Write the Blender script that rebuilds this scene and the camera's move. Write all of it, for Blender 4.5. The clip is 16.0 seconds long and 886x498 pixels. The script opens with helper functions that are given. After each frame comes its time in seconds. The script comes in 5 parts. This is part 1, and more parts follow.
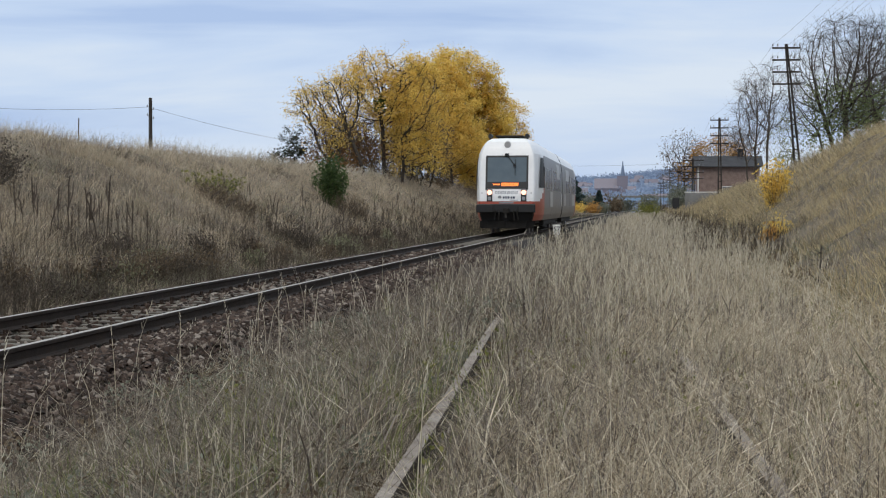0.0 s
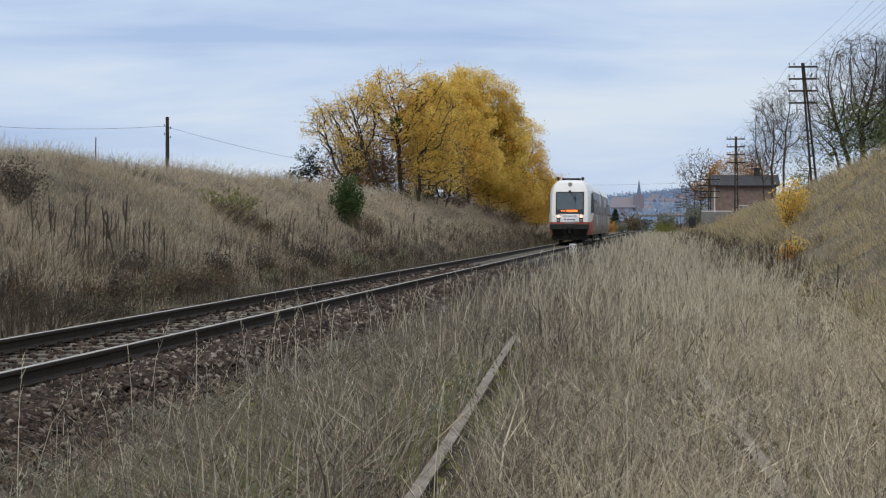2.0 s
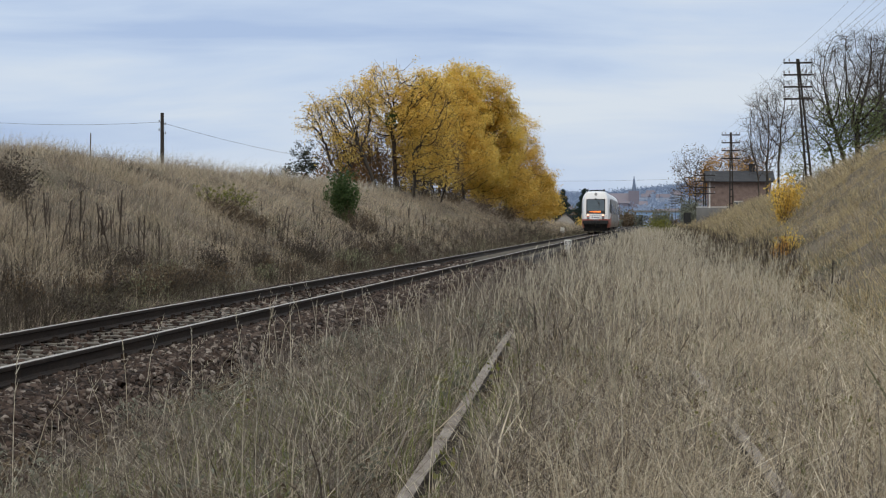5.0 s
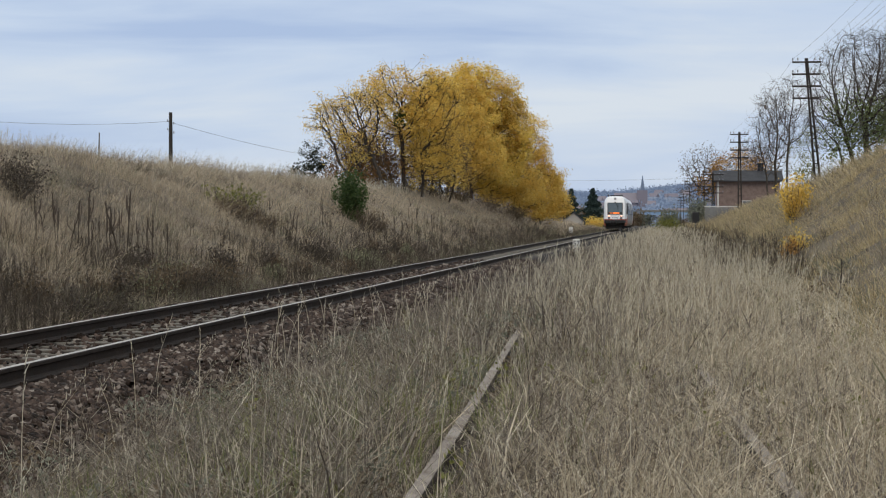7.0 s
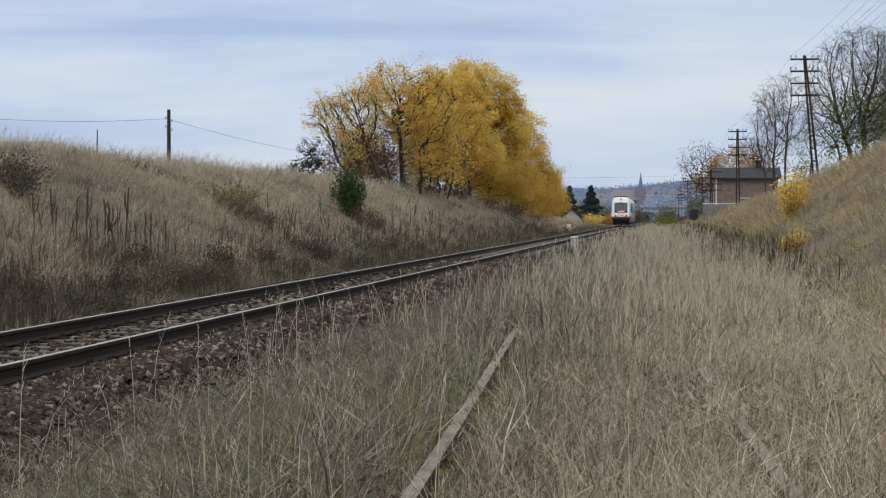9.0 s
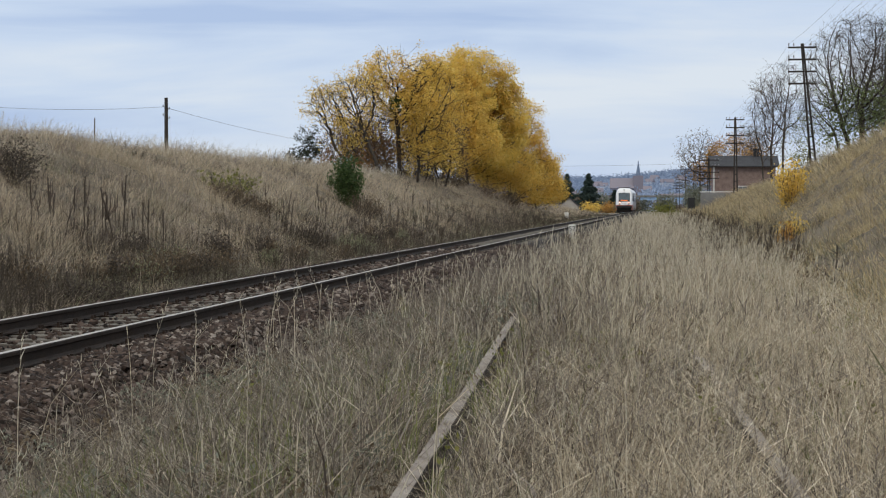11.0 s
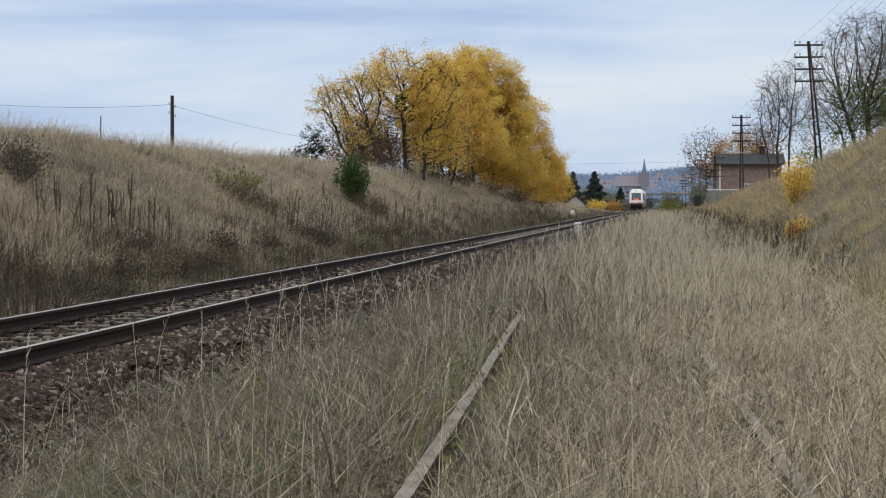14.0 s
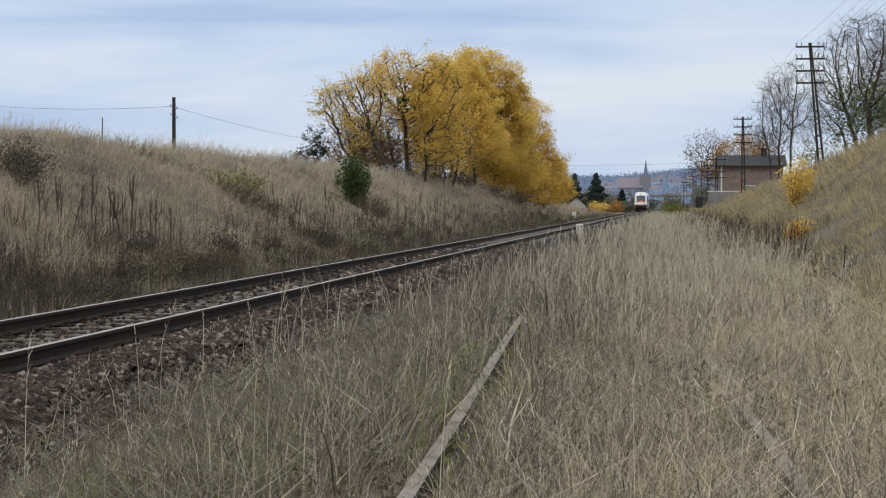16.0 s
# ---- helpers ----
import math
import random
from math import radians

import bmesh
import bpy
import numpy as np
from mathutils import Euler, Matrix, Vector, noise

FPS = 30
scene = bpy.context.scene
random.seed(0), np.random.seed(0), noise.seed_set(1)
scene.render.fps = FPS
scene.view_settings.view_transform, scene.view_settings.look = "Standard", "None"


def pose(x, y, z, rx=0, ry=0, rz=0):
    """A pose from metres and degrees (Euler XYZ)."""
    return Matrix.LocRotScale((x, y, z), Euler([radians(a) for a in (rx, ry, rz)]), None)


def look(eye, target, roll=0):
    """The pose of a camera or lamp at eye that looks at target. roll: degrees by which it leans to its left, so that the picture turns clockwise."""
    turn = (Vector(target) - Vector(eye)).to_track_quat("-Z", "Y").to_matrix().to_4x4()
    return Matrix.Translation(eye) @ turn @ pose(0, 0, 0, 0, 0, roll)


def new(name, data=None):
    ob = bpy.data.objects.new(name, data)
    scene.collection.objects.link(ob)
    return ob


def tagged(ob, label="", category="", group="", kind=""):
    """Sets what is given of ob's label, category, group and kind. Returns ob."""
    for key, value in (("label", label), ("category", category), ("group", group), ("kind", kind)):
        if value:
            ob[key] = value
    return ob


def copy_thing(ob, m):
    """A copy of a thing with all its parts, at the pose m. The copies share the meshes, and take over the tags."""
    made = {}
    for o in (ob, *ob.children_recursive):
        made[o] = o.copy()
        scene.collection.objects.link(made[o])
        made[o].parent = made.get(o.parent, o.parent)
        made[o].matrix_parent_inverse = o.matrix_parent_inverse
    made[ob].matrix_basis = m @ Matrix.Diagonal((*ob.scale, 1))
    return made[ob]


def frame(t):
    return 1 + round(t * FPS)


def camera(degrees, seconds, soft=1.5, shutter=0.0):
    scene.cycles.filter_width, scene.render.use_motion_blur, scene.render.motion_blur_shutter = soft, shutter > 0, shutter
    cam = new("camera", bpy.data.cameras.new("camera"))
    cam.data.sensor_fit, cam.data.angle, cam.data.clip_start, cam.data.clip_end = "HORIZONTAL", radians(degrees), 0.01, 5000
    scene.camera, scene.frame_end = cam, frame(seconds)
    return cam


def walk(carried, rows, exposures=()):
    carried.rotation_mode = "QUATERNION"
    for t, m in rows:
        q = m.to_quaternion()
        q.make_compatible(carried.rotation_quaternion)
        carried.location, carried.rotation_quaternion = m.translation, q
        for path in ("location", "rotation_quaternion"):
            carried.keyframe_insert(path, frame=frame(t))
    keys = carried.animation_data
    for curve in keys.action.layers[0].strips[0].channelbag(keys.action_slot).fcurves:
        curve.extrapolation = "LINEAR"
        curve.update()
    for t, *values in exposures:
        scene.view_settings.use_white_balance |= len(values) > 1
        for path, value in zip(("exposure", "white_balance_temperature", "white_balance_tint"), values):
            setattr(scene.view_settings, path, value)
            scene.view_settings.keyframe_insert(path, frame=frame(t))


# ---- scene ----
cam = camera(27.5, 16.0, soft=1.15)
EYE = (0.0, 0.0, 1.155)
# seconds, then the turn to the left of the line's direction and the tilt downwards, in degrees
TURNS = [
    (0.0, 6.359, 1.343), (0.5, 6.601, 1.147), (1.0, 6.79, 0.943), (1.5, 6.87, 0.818), (2.0, 6.873, 0.742),
    (2.5, 6.813, 0.794), (3.0, 6.787, 0.897), (3.5, 6.731, 0.902), (4.0, 6.708, 0.875), (6.5, 6.844, 0.875),
    (7.0, 6.978, 0.888), (7.5, 7.002, 0.888), (8.0, 7.005, 0.879), (8.5, 7.002, 0.877), (9.0, 6.921, 0.978),
    (11.5, 6.845, 1.368), (12.0, 6.868, 1.337), (12.5, 6.892, 1.34), (13.0, 6.975, 1.367), (13.5, 7.005, 1.392),
    (14.0, 7.032, 1.42), (14.5, 7.111, 1.39), (15.0, 7.137, 1.381), (15.5, 7.084, 1.365), (16.0, 7.081, 1.368),
]


def aim(turn, tilt):
    return pose(*EYE, 90 - tilt, 0, turn)


# the white balance drifts from cool to neutral in the first seconds
BALANCE = [(0.0, 0.0, 6360, 11), (2.5, -0.05, 6420, 11), (4.5, -0.07, 6520, 11), (8.0, -0.07, 6600, 11), (9.2, -0.06, 6600, 11), (11.5, 0.0, 6580, 11), (16.0, 0.0, 6560, 11)]
walk(cam, [(t, aim(a, b)) for t, a, b in TURNS], BALANCE)

# ---- light ----
world = bpy.data.worlds.new("overcast_sky")
scene.world = world
world.use_nodes = True


def sky_nodes():
    nt = world.node_tree
    n, l = nt.nodes, nt.links
    n.clear()
    out, bg = n.new("ShaderNodeOutputWorld"), n.new("ShaderNodeBackground")
    sky = n.new("ShaderNodeTexSky")
    sky.sky_type, sky.sun_disc = "NISHITA", False
    sky.sun_elevation, sky.sun_rotation = radians(28), radians(150)
    dim = n.new("ShaderNodeMix")
    dim.data_type, dim.blend_type = "RGBA", "MULTIPLY"
    dim.inputs[0].default_value = 1
    dim.inputs[7].default_value = (0.09, 0.09, 0.09, 1)
    l.new(sky.outputs[0], dim.inputs[6])
    tc, mp = n.new("ShaderNodeTexCoord"), n.new("ShaderNodeMapping")
    mp.inputs["Scale"].default_value = (1.6, 1.6, 13.0)
    mp.inputs["Rotation"].default_value = (0.03, 0.05, 0.0)
    mp.inputs["Location"].default_value = (0.35, 0.2, 0.13)
    l.new(tc.outputs["Generated"], mp.inputs[0])
    no = n.new("ShaderNodeTexNoise")
    no.inputs["Scale"].default_value, no.inputs["Detail"].default_value = 2.3, 6
    no.inputs["Roughness"].default_value, no.inputs["Distortion"].default_value = 0.5, 0.35
    l.new(mp.outputs[0], no.inputs["Vector"])
    ramp = n.new("ShaderNodeValToRGB")
    e = ramp.color_ramp.elements
    e[0].position, e[0].color = 0.34, (0.43, 0.56, 0.81, 1)
    e[1].position, e[1].color = 0.66, (0.72, 0.8, 0.9, 1)
    m = e.new(0.5)
    m.color = (0.58, 0.7, 0.89, 1)
    l.new(no.outputs["Fac"], ramp.inputs[0])
    mix = n.new("ShaderNodeMix")
    mix.data_type = "RGBA"
    mix.inputs[0].default_value = 0.9
    l.new(dim.outputs[2], mix.inputs[6])
    l.new(ramp.outputs[0], mix.inputs[7])
    # an overcast sky is brightest and whitest overhead
    sep, up = n.new("ShaderNodeSeparateXYZ"), n.new("ShaderNodeValToRGB")
    l.new(tc.outputs["Generated"], sep.inputs[0])
    u = up.color_ramp.elements
    u[0].position, u[0].color = 0.2, (1, 1, 1, 1)
    u[1].position, u[1].color = 0.75, (2.05, 1.82, 1.45, 1)
    l.new(sep.outputs[2], up.inputs[0])
    high = n.new("ShaderNodeMix")
    high.data_type, high.blend_type = "RGBA", "MULTIPLY"
    high.inputs[0].default_value = 1
    l.new(mix.outputs[2], high.inputs[6])
    l.new(up.outputs[0], high.inputs[7])
    l.new(high.outputs[2], bg.inputs[0])
    bg.inputs[1].default_value = 1.0
    l.new(bg.outputs[0], out.inputs[0])


sky_nodes()
sun = new("sun", bpy.data.lights.new("sun", "SUN"))
sun.data.energy, sun.data.angle, sun.data.color = 1.0, radians(25), (1.0, 0.9, 0.76)
sun.matrix_world = look((-16, -34, 50), (0, 10, 0))


# ---- materials ----
def mat(name, colors, rough=0.8, metal=0.0, scale=4.0, fine=60.0, bump=0.15, by="noise", spread=0.5, detail=6.0, glow=0.0, stretch=(1, 1, 1), thin=0.0, blend=0.45, mottle=0.5):
    """colors: ramp of two or more base colours. by: what picks the colour: noise in the object's space, island or object."""
    m = bpy.data.materials.new(name)
    m.use_nodes = True
    nt = m.node_tree
    n, l = nt.nodes, nt.links
    bs = n["Principled BSDF"]
    tc = n.new("ShaderNodeTexCoord")
    mp = n.new("ShaderNodeMapping")
    mp.inputs["Scale"].default_value = stretch
    l.new(tc.outputs["Object"], mp.inputs[0])
    big, small = n.new("ShaderNodeTexNoise"), n.new("ShaderNodeTexNoise")
    for node, s in ((big, scale), (small, fine)):
        node.inputs["Scale"].default_value, node.inputs["Detail"].default_value = s, detail
        l.new(mp.outputs[0], node.inputs["Vector"])
    ramp = n.new("ShaderNodeValToRGB")
    e = ramp.color_ramp.elements
    k = len(colors)
    lo, hi = 0.5 - spread / 2, 0.5 + spread / 2
    if by != "noise":
        lo, hi = 0.0, 1.0
    e[0].position, e[1].position = lo, hi
    e[0].color, e[1].color = (*colors[0], 1), (*colors[-1], 1)
    for i in range(1, k - 1):
        e.new(lo + (hi - lo) * i / (k - 1)).color = (*colors[i], 1)
    if by == "island":
        src = n.new("ShaderNodeNewGeometry").outputs["Random Per Island"]
        mixv = n.new("ShaderNodeMix")
        mixv.inputs[0].default_value = blend
        l.new(src, mixv.inputs[2])
        l.new(big.outputs["Fac"], mixv.inputs[3])
        src = mixv.outputs[0]
    elif by == "object":
        src = n.new("ShaderNodeObjectInfo").outputs["Random"]
    else:
        src = big.outputs["Fac"]
    l.new(src, ramp.inputs[0])
    val = n.new("ShaderNodeMix")
    val.data_type, val.blend_type = "RGBA", "MULTIPLY"
    val.inputs[0].default_value = mottle
    grey = n.new("ShaderNodeValToRGB")
    g = grey.color_ramp.elements
    g[0].position, g[0].color = 0.3, (0.55, 0.55, 0.55, 1)
    g[1].position, g[1].color = 0.7, (1.25, 1.25, 1.25, 1)
    l.new(small.outputs["Fac"], grey.inputs[0])
    l.new(ramp.outputs[0], val.inputs[6])
    l.new(grey.outputs[0], val.inputs[7])
    l.new(val.outputs[2], bs.inputs["Base Color"])
    bs.inputs["Roughness"].default_value = rough
    bs.inputs["Metallic"].default_value = metal
    bs.inputs["Specular IOR Level"].default_value = 0.3 if rough > 0.6 else 0.5
    if bump:
        b = n.new("ShaderNodeBump")
        b.inputs["Strength"].default_value, b.inputs["Distance"].default_value = bump, 0.02
        l.new(small.outputs["Fac"], b.inputs["Height"])
        l.new(b.outputs[0], bs.inputs["Normal"])
    if thin:
        tr, add = n.new("ShaderNodeBsdfTranslucent"), n.new("ShaderNodeMixShader")
        add.inputs[0].default_value = thin
        l.new(val.outputs[2], tr.inputs[0])
        l.new(bs.outputs[0], add.inputs[1])
        l.new(tr.outputs[0], add.inputs[2])
        l.new(add.outputs[0], n["Material Output"].inputs[0])
    if glow:
        bs.inputs["Emission Color"].default_value = (*colors[0], 1)
        bs.inputs["Emission Strength"].default_value = glow
    return m


SOIL = mat("soil_and_thatch", [(0.06, 0.046, 0.032), (0.13, 0.105, 0.074), (0.2, 0.165, 0.118)], 0.95, scale=0.5, fine=18, bump=0.6)
STRAW = mat("dry_grass", [(0.1, 0.075, 0.05), (0.36, 0.29, 0.2), (0.56, 0.47, 0.34), (0.7, 0.61, 0.46), (0.86, 0.79, 0.64)], 0.75, by="island", scale=2.2, fine=9, bump=0, thin=0.3, blend=0.2)
STRAW_GREY = mat("grey_brown_grass", [(0.03, 0.024, 0.018), (0.09, 0.07, 0.051), (0.18, 0.146, 0.108), (0.31, 0.26, 0.195), (0.6, 0.535, 0.43)], 0.75, by="island", scale=2.2, fine=9, bump=0, thin=0.3, blend=0.18)
STRAW_GREEN = mat("greenish_grass", [(0.09, 0.09, 0.05), (0.2, 0.2, 0.12), (0.37, 0.35, 0.23)], 0.75, by="island", scale=0.6, fine=9, bump=0, thin=0.3, blend=0.25)
STRAW_PALE = mat("pale_seed_grass", [(0.42, 0.36, 0.26), (0.58, 0.52, 0.4), (0.68, 0.63, 0.52)], 0.75, by="island", scale=0.6, fine=9, bump=0, thin=0.3, blend=0.25)
BANK_STRAW = mat("bank_grass", [(0.18, 0.135, 0.09), (0.43, 0.345, 0.245), (0.6, 0.5, 0.365), (0.74, 0.645, 0.49)], 0.8, by="island", scale=0.8, fine=5, bump=0, thin=0.3, blend=0.4)
BANK_WARM = mat("warm_bank_grass", [(0.23, 0.17, 0.085), (0.46, 0.36, 0.195), (0.58, 0.47, 0.28), (0.68, 0.575, 0.37)], 0.8, by="island", scale=0.3, fine=5, bump=0, thin=0.3, blend=0.25)
BANK_GREY = mat("grey_bank_grass", [(0.1, 0.08, 0.065), (0.22, 0.18, 0.15), (0.35, 0.3, 0.25), (0.5, 0.44, 0.37)], 0.8, by="island", scale=0.8, fine=5, bump=0, thin=0.3, blend=0.35)
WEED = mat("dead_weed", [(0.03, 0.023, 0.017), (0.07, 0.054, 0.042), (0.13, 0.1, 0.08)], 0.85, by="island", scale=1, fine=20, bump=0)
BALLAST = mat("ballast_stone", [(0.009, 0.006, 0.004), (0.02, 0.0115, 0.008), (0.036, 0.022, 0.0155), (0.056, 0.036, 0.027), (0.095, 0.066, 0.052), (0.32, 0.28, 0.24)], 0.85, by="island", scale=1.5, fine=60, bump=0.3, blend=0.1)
# bed colour is darkened to stand for the shade between the stones
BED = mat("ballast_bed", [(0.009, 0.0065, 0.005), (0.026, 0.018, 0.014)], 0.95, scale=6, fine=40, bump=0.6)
TIMBER = mat("weathered_sleeper_timber", [(0.06, 0.05, 0.04), (0.13, 0.115, 0.095), (0.24, 0.22, 0.19)], 0.85, scale=3, fine=40, bump=0.4, stretch=(0.6, 6, 6))
RUST = mat("rusty_shaded_web", [(0.014, 0.009, 0.006), (0.034, 0.02, 0.013)], 0.8, scale=6, fine=50, bump=0.25)
SHINE = mat("polished_rail_head", [(0.3, 0.27, 0.24), (0.4, 0.365, 0.335)], 0.5, metal=0.15, scale=2, fine=80, bump=0.05)
OLDRAIL = mat("old_rail", [(0.14, 0.11, 0.09), (0.235, 0.2, 0.17), (0.31, 0.275, 0.24)], 0.8, scale=5, fine=60, bump=0.3)
BARK = mat("bark", [(0.035, 0.028, 0.022), (0.09, 0.075, 0.06)], 0.9, scale=2, fine=25, bump=0.5)
TWIG = mat("bare_twig", [(0.05, 0.042, 0.036), (0.11, 0.095, 0.08)], 0.9, scale=2, fine=25, bump=0.2)
LEAF_GOLD = mat("golden_leaf", [(0.42, 0.26, 0.06), (0.74, 0.5, 0.105), (0.83, 0.61, 0.16), (0.7, 0.58, 0.22)], 0.65, by="island", scale=0.35, fine=3, bump=0, thin=0.5, blend=0.35, mottle=0.3)
LEAF_OLIVE = mat("olive_leaf", [(0.46, 0.37, 0.1), (0.77, 0.55, 0.11), (0.84, 0.63, 0.16), (0.66, 0.58, 0.21)], 0.65, by="island", scale=0.35, fine=3, bump=0, thin=0.5, blend=0.35, mottle=0.3)
LEAF_GREEN = mat("dark_green_leaf", [(0.03, 0.055, 0.018), (0.065, 0.11, 0.034), (0.12, 0.15, 0.05)], 0.65, by="island", scale=0.6, fine=6, bump=0, thin=0.4, blend=0.35)
LEAF_DARK = mat("blackish_green_leaf", [(0.012, 0.018, 0.01), (0.025, 0.035, 0.02), (0.045, 0.055, 0.03)], 0.65, by="island", scale=0.6, fine=6, bump=0, thin=0.3, blend=0.35)
LEAF_RUSSET = mat("russet_leaf", [(0.1, 0.045, 0.018), (0.2, 0.1, 0.035), (0.3, 0.17, 0.05)], 0.65, by="island", scale=0.6, fine=6, bump=0, thin=0.4, blend=0.35)
LEAF_BROWN = mat("withered_leaf", [(0.07, 0.05, 0.035), (0.15, 0.11, 0.07), (0.24, 0.18, 0.11)], 0.7, by="island", scale=0.6, fine=6, bump=0, thin=0.4, blend=0.35)
LEAF_RUST = mat("orange_leaf", [(0.3, 0.15, 0.04), (0.5, 0.27, 0.07), (0.6, 0.37, 0.12)], 0.65, by="island", scale=0.6, fine=6, bump=0, thin=0.4, blend=0.35)
LEAF_IVY = mat("ivy_leaf", [(0.1, 0.14, 0.045), (0.19, 0.24, 0.085), (0.28, 0.3, 0.13)], 0.6, by="island", scale=0.6, fine=6, bump=0, thin=0.4, blend=0.35)
PLUME = mat("withered_plume", [(0.07, 0.06, 0.052), (0.16, 0.135, 0.115), (0.27, 0.235, 0.2), (0.42, 0.375, 0.33)], 0.85, by="island", scale=0.5, fine=9, bump=0, thin=0.3, blend=0.3)
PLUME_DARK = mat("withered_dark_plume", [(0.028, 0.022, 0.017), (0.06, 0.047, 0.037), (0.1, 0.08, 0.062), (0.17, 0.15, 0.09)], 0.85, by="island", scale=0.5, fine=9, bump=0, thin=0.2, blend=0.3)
DEAD_STEM = mat("dead_stem", [(0.05, 0.04, 0.034), (0.13, 0.105, 0.09), (0.26, 0.22, 0.19), (0.45, 0.4, 0.35)], 0.8, by="island", scale=1, fine=20, bump=0, thin=0.3, blend=0.12)
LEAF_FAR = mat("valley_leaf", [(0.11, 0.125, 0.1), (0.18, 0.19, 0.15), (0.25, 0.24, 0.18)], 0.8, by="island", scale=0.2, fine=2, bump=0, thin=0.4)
FRESH = mat("fresh_green_grass", [(0.1, 0.125, 0.03), (0.18, 0.21, 0.055), (0.33, 0.33, 0.12)], 0.6, by="island", scale=0.6, fine=9, bump=0, thin=0.35, blend=0.2)
SAGE = mat("sage_leaf", [(0.1, 0.11, 0.08), (0.2, 0.21, 0.16), (0.33, 0.34, 0.27)], 0.7, by="island", scale=0.6, fine=6, bump=0, thin=0.3)
BRAMBLE = mat("bramble_leaf", [(0.09, 0.1, 0.025), (0.19, 0.2, 0.05), (0.32, 0.29, 0.07)], 0.65, by="island", scale=0.6, fine=6, bump=0, thin=0.35)
# needle colour is lightened slightly with distance haze
NEEDLE = mat("hazed_conifer_needles", [(0.02, 0.036, 0.032), (0.045, 0.07, 0.058)], 0.7, by="island", scale=0.6, fine=6, bump=0)
POLEWOOD = mat("pole_timber", [(0.022, 0.019, 0.017), (0.06, 0.051, 0.044)], 0.9, scale=2, fine=30, bump=0.3, stretch=(4, 4, 0.4))
CONCRETE = mat("grey_concrete", [(0.15, 0.15, 0.148), (0.25, 0.25, 0.243)], 0.85, scale=1, fine=30, bump=0.2)
WHITE = mat("white_coach_paint", [(0.72, 0.72, 0.72), (0.8, 0.8, 0.8)], 0.3, scale=1.2, fine=6, bump=0, mottle=0.08)
RED = mat("red_coach_paint", [(0.3, 0.055, 0.03), (0.38, 0.075, 0.04)], 0.35, scale=1.2, fine=6, bump=0, mottle=0.08)
COACHGREY = mat("grey_coach_paint", [(0.13, 0.12, 0.118), (0.17, 0.158, 0.152)], 0.35, scale=1.2, fine=6, bump=0, mottle=0.08)
PALEGREY = mat("pale_grey_coach_paint", [(0.36, 0.355, 0.35), (0.42, 0.415, 0.41)], 0.35, scale=1.2, fine=6, bump=0, mottle=0.08)
BLACK = mat("black_plastic", [(0.006, 0.006, 0.007), (0.014, 0.0135, 0.0135)], 0.55, scale=3, fine=30, bump=0.1)
UNDER = mat("grimy_underframe", [(0.009, 0.008, 0.0075), (0.026, 0.023, 0.02)], 0.8, scale=3, fine=30, bump=0.2)
SALOON = mat("tinted_saloon_glazing", [(0.07, 0.066, 0.065), (0.09, 0.085, 0.083)], 0.22, scale=1, fine=4, bump=0, mottle=0.1)
# the sky's reflection is put into the blue-grey base colour
GLASSY = mat("sky_tinted_glazing", [(0.075, 0.1, 0.12), (0.1, 0.13, 0.15)], 0.06, scale=1, fine=4, bump=0, mottle=0.08)
LIT = mat("lit_lamp", [(1.0, 0.42, 0.3), (1.0, 0.42, 0.3)], 0.4, bump=0, glow=2.2, mottle=0.08)
AMBER = mat("amber_display", [(1.0, 0.22, 0.03), (1.0, 0.22, 0.03)], 0.4, bump=0, glow=1.0, mottle=0.08)
STEEL = mat("grey_fitting", [(0.2, 0.2, 0.21), (0.33, 0.33, 0.34)], 0.45, metal=0.6, scale=4, fine=40, bump=0.1)
INK = mat("dark_lettering", [(0.03, 0.045, 0.09), (0.05, 0.06, 0.1)], 0.6, bump=0)
BRICK = mat("red_brick", [(0.15, 0.108, 0.093), (0.26, 0.19, 0.165)], 0.9, scale=2.2, fine=9, bump=0.2)
SLATE = mat("dark_roofing", [(0.022, 0.023, 0.027), (0.045, 0.045, 0.05)], 0.8, scale=1, fine=12, bump=0.2)
STONE_WHITE = mat("whitewashed_stone", [(0.55, 0.54, 0.5), (0.72, 0.71, 0.68)], 0.85, scale=5, fine=40, bump=0.2)
CREAM = mat("cream_render", [(0.36, 0.33, 0.29), (0.46, 0.43, 0.38)], 0.9, scale=1, fine=12, bump=0.1)
WIRE = mat("line_wire", [(0.1, 0.1, 0.11), (0.14, 0.14, 0.15)], 0.6, bump=0)
# distance haze is mixed into the colours of these far woods and buildings
HAZE_WOOD = mat("hazed_woods", [(0.21, 0.265, 0.36), (0.265, 0.325, 0.425), (0.34, 0.395, 0.49)], 0.95, scale=0.012, fine=0.05, bump=0, spread=0.35, mottle=0.08, thin=0.5)
HAZE_WALL = mat("hazed_plaster", [(0.3, 0.34, 0.42), (0.5, 0.53, 0.58)], 0.9, by="object", bump=0, mottle=0.08)
HAZE_BRICK = mat("hazed_brick", [(0.19, 0.175, 0.205), (0.225, 0.2, 0.225)], 0.9, by="object", bump=0, mottle=0.08)
HAZE_SPIRE = mat("hazed_spire", [(0.13, 0.17, 0.24), (0.17, 0.21, 0.28)], 0.8, by="object", bump=0, mottle=0.08)
BLUE = mat("blue_paint", [(0.2, 0.34, 0.55), (0.26, 0.4, 0.6)], 0.5, scale=1, fine=5, bump=0, mottle=0.08)


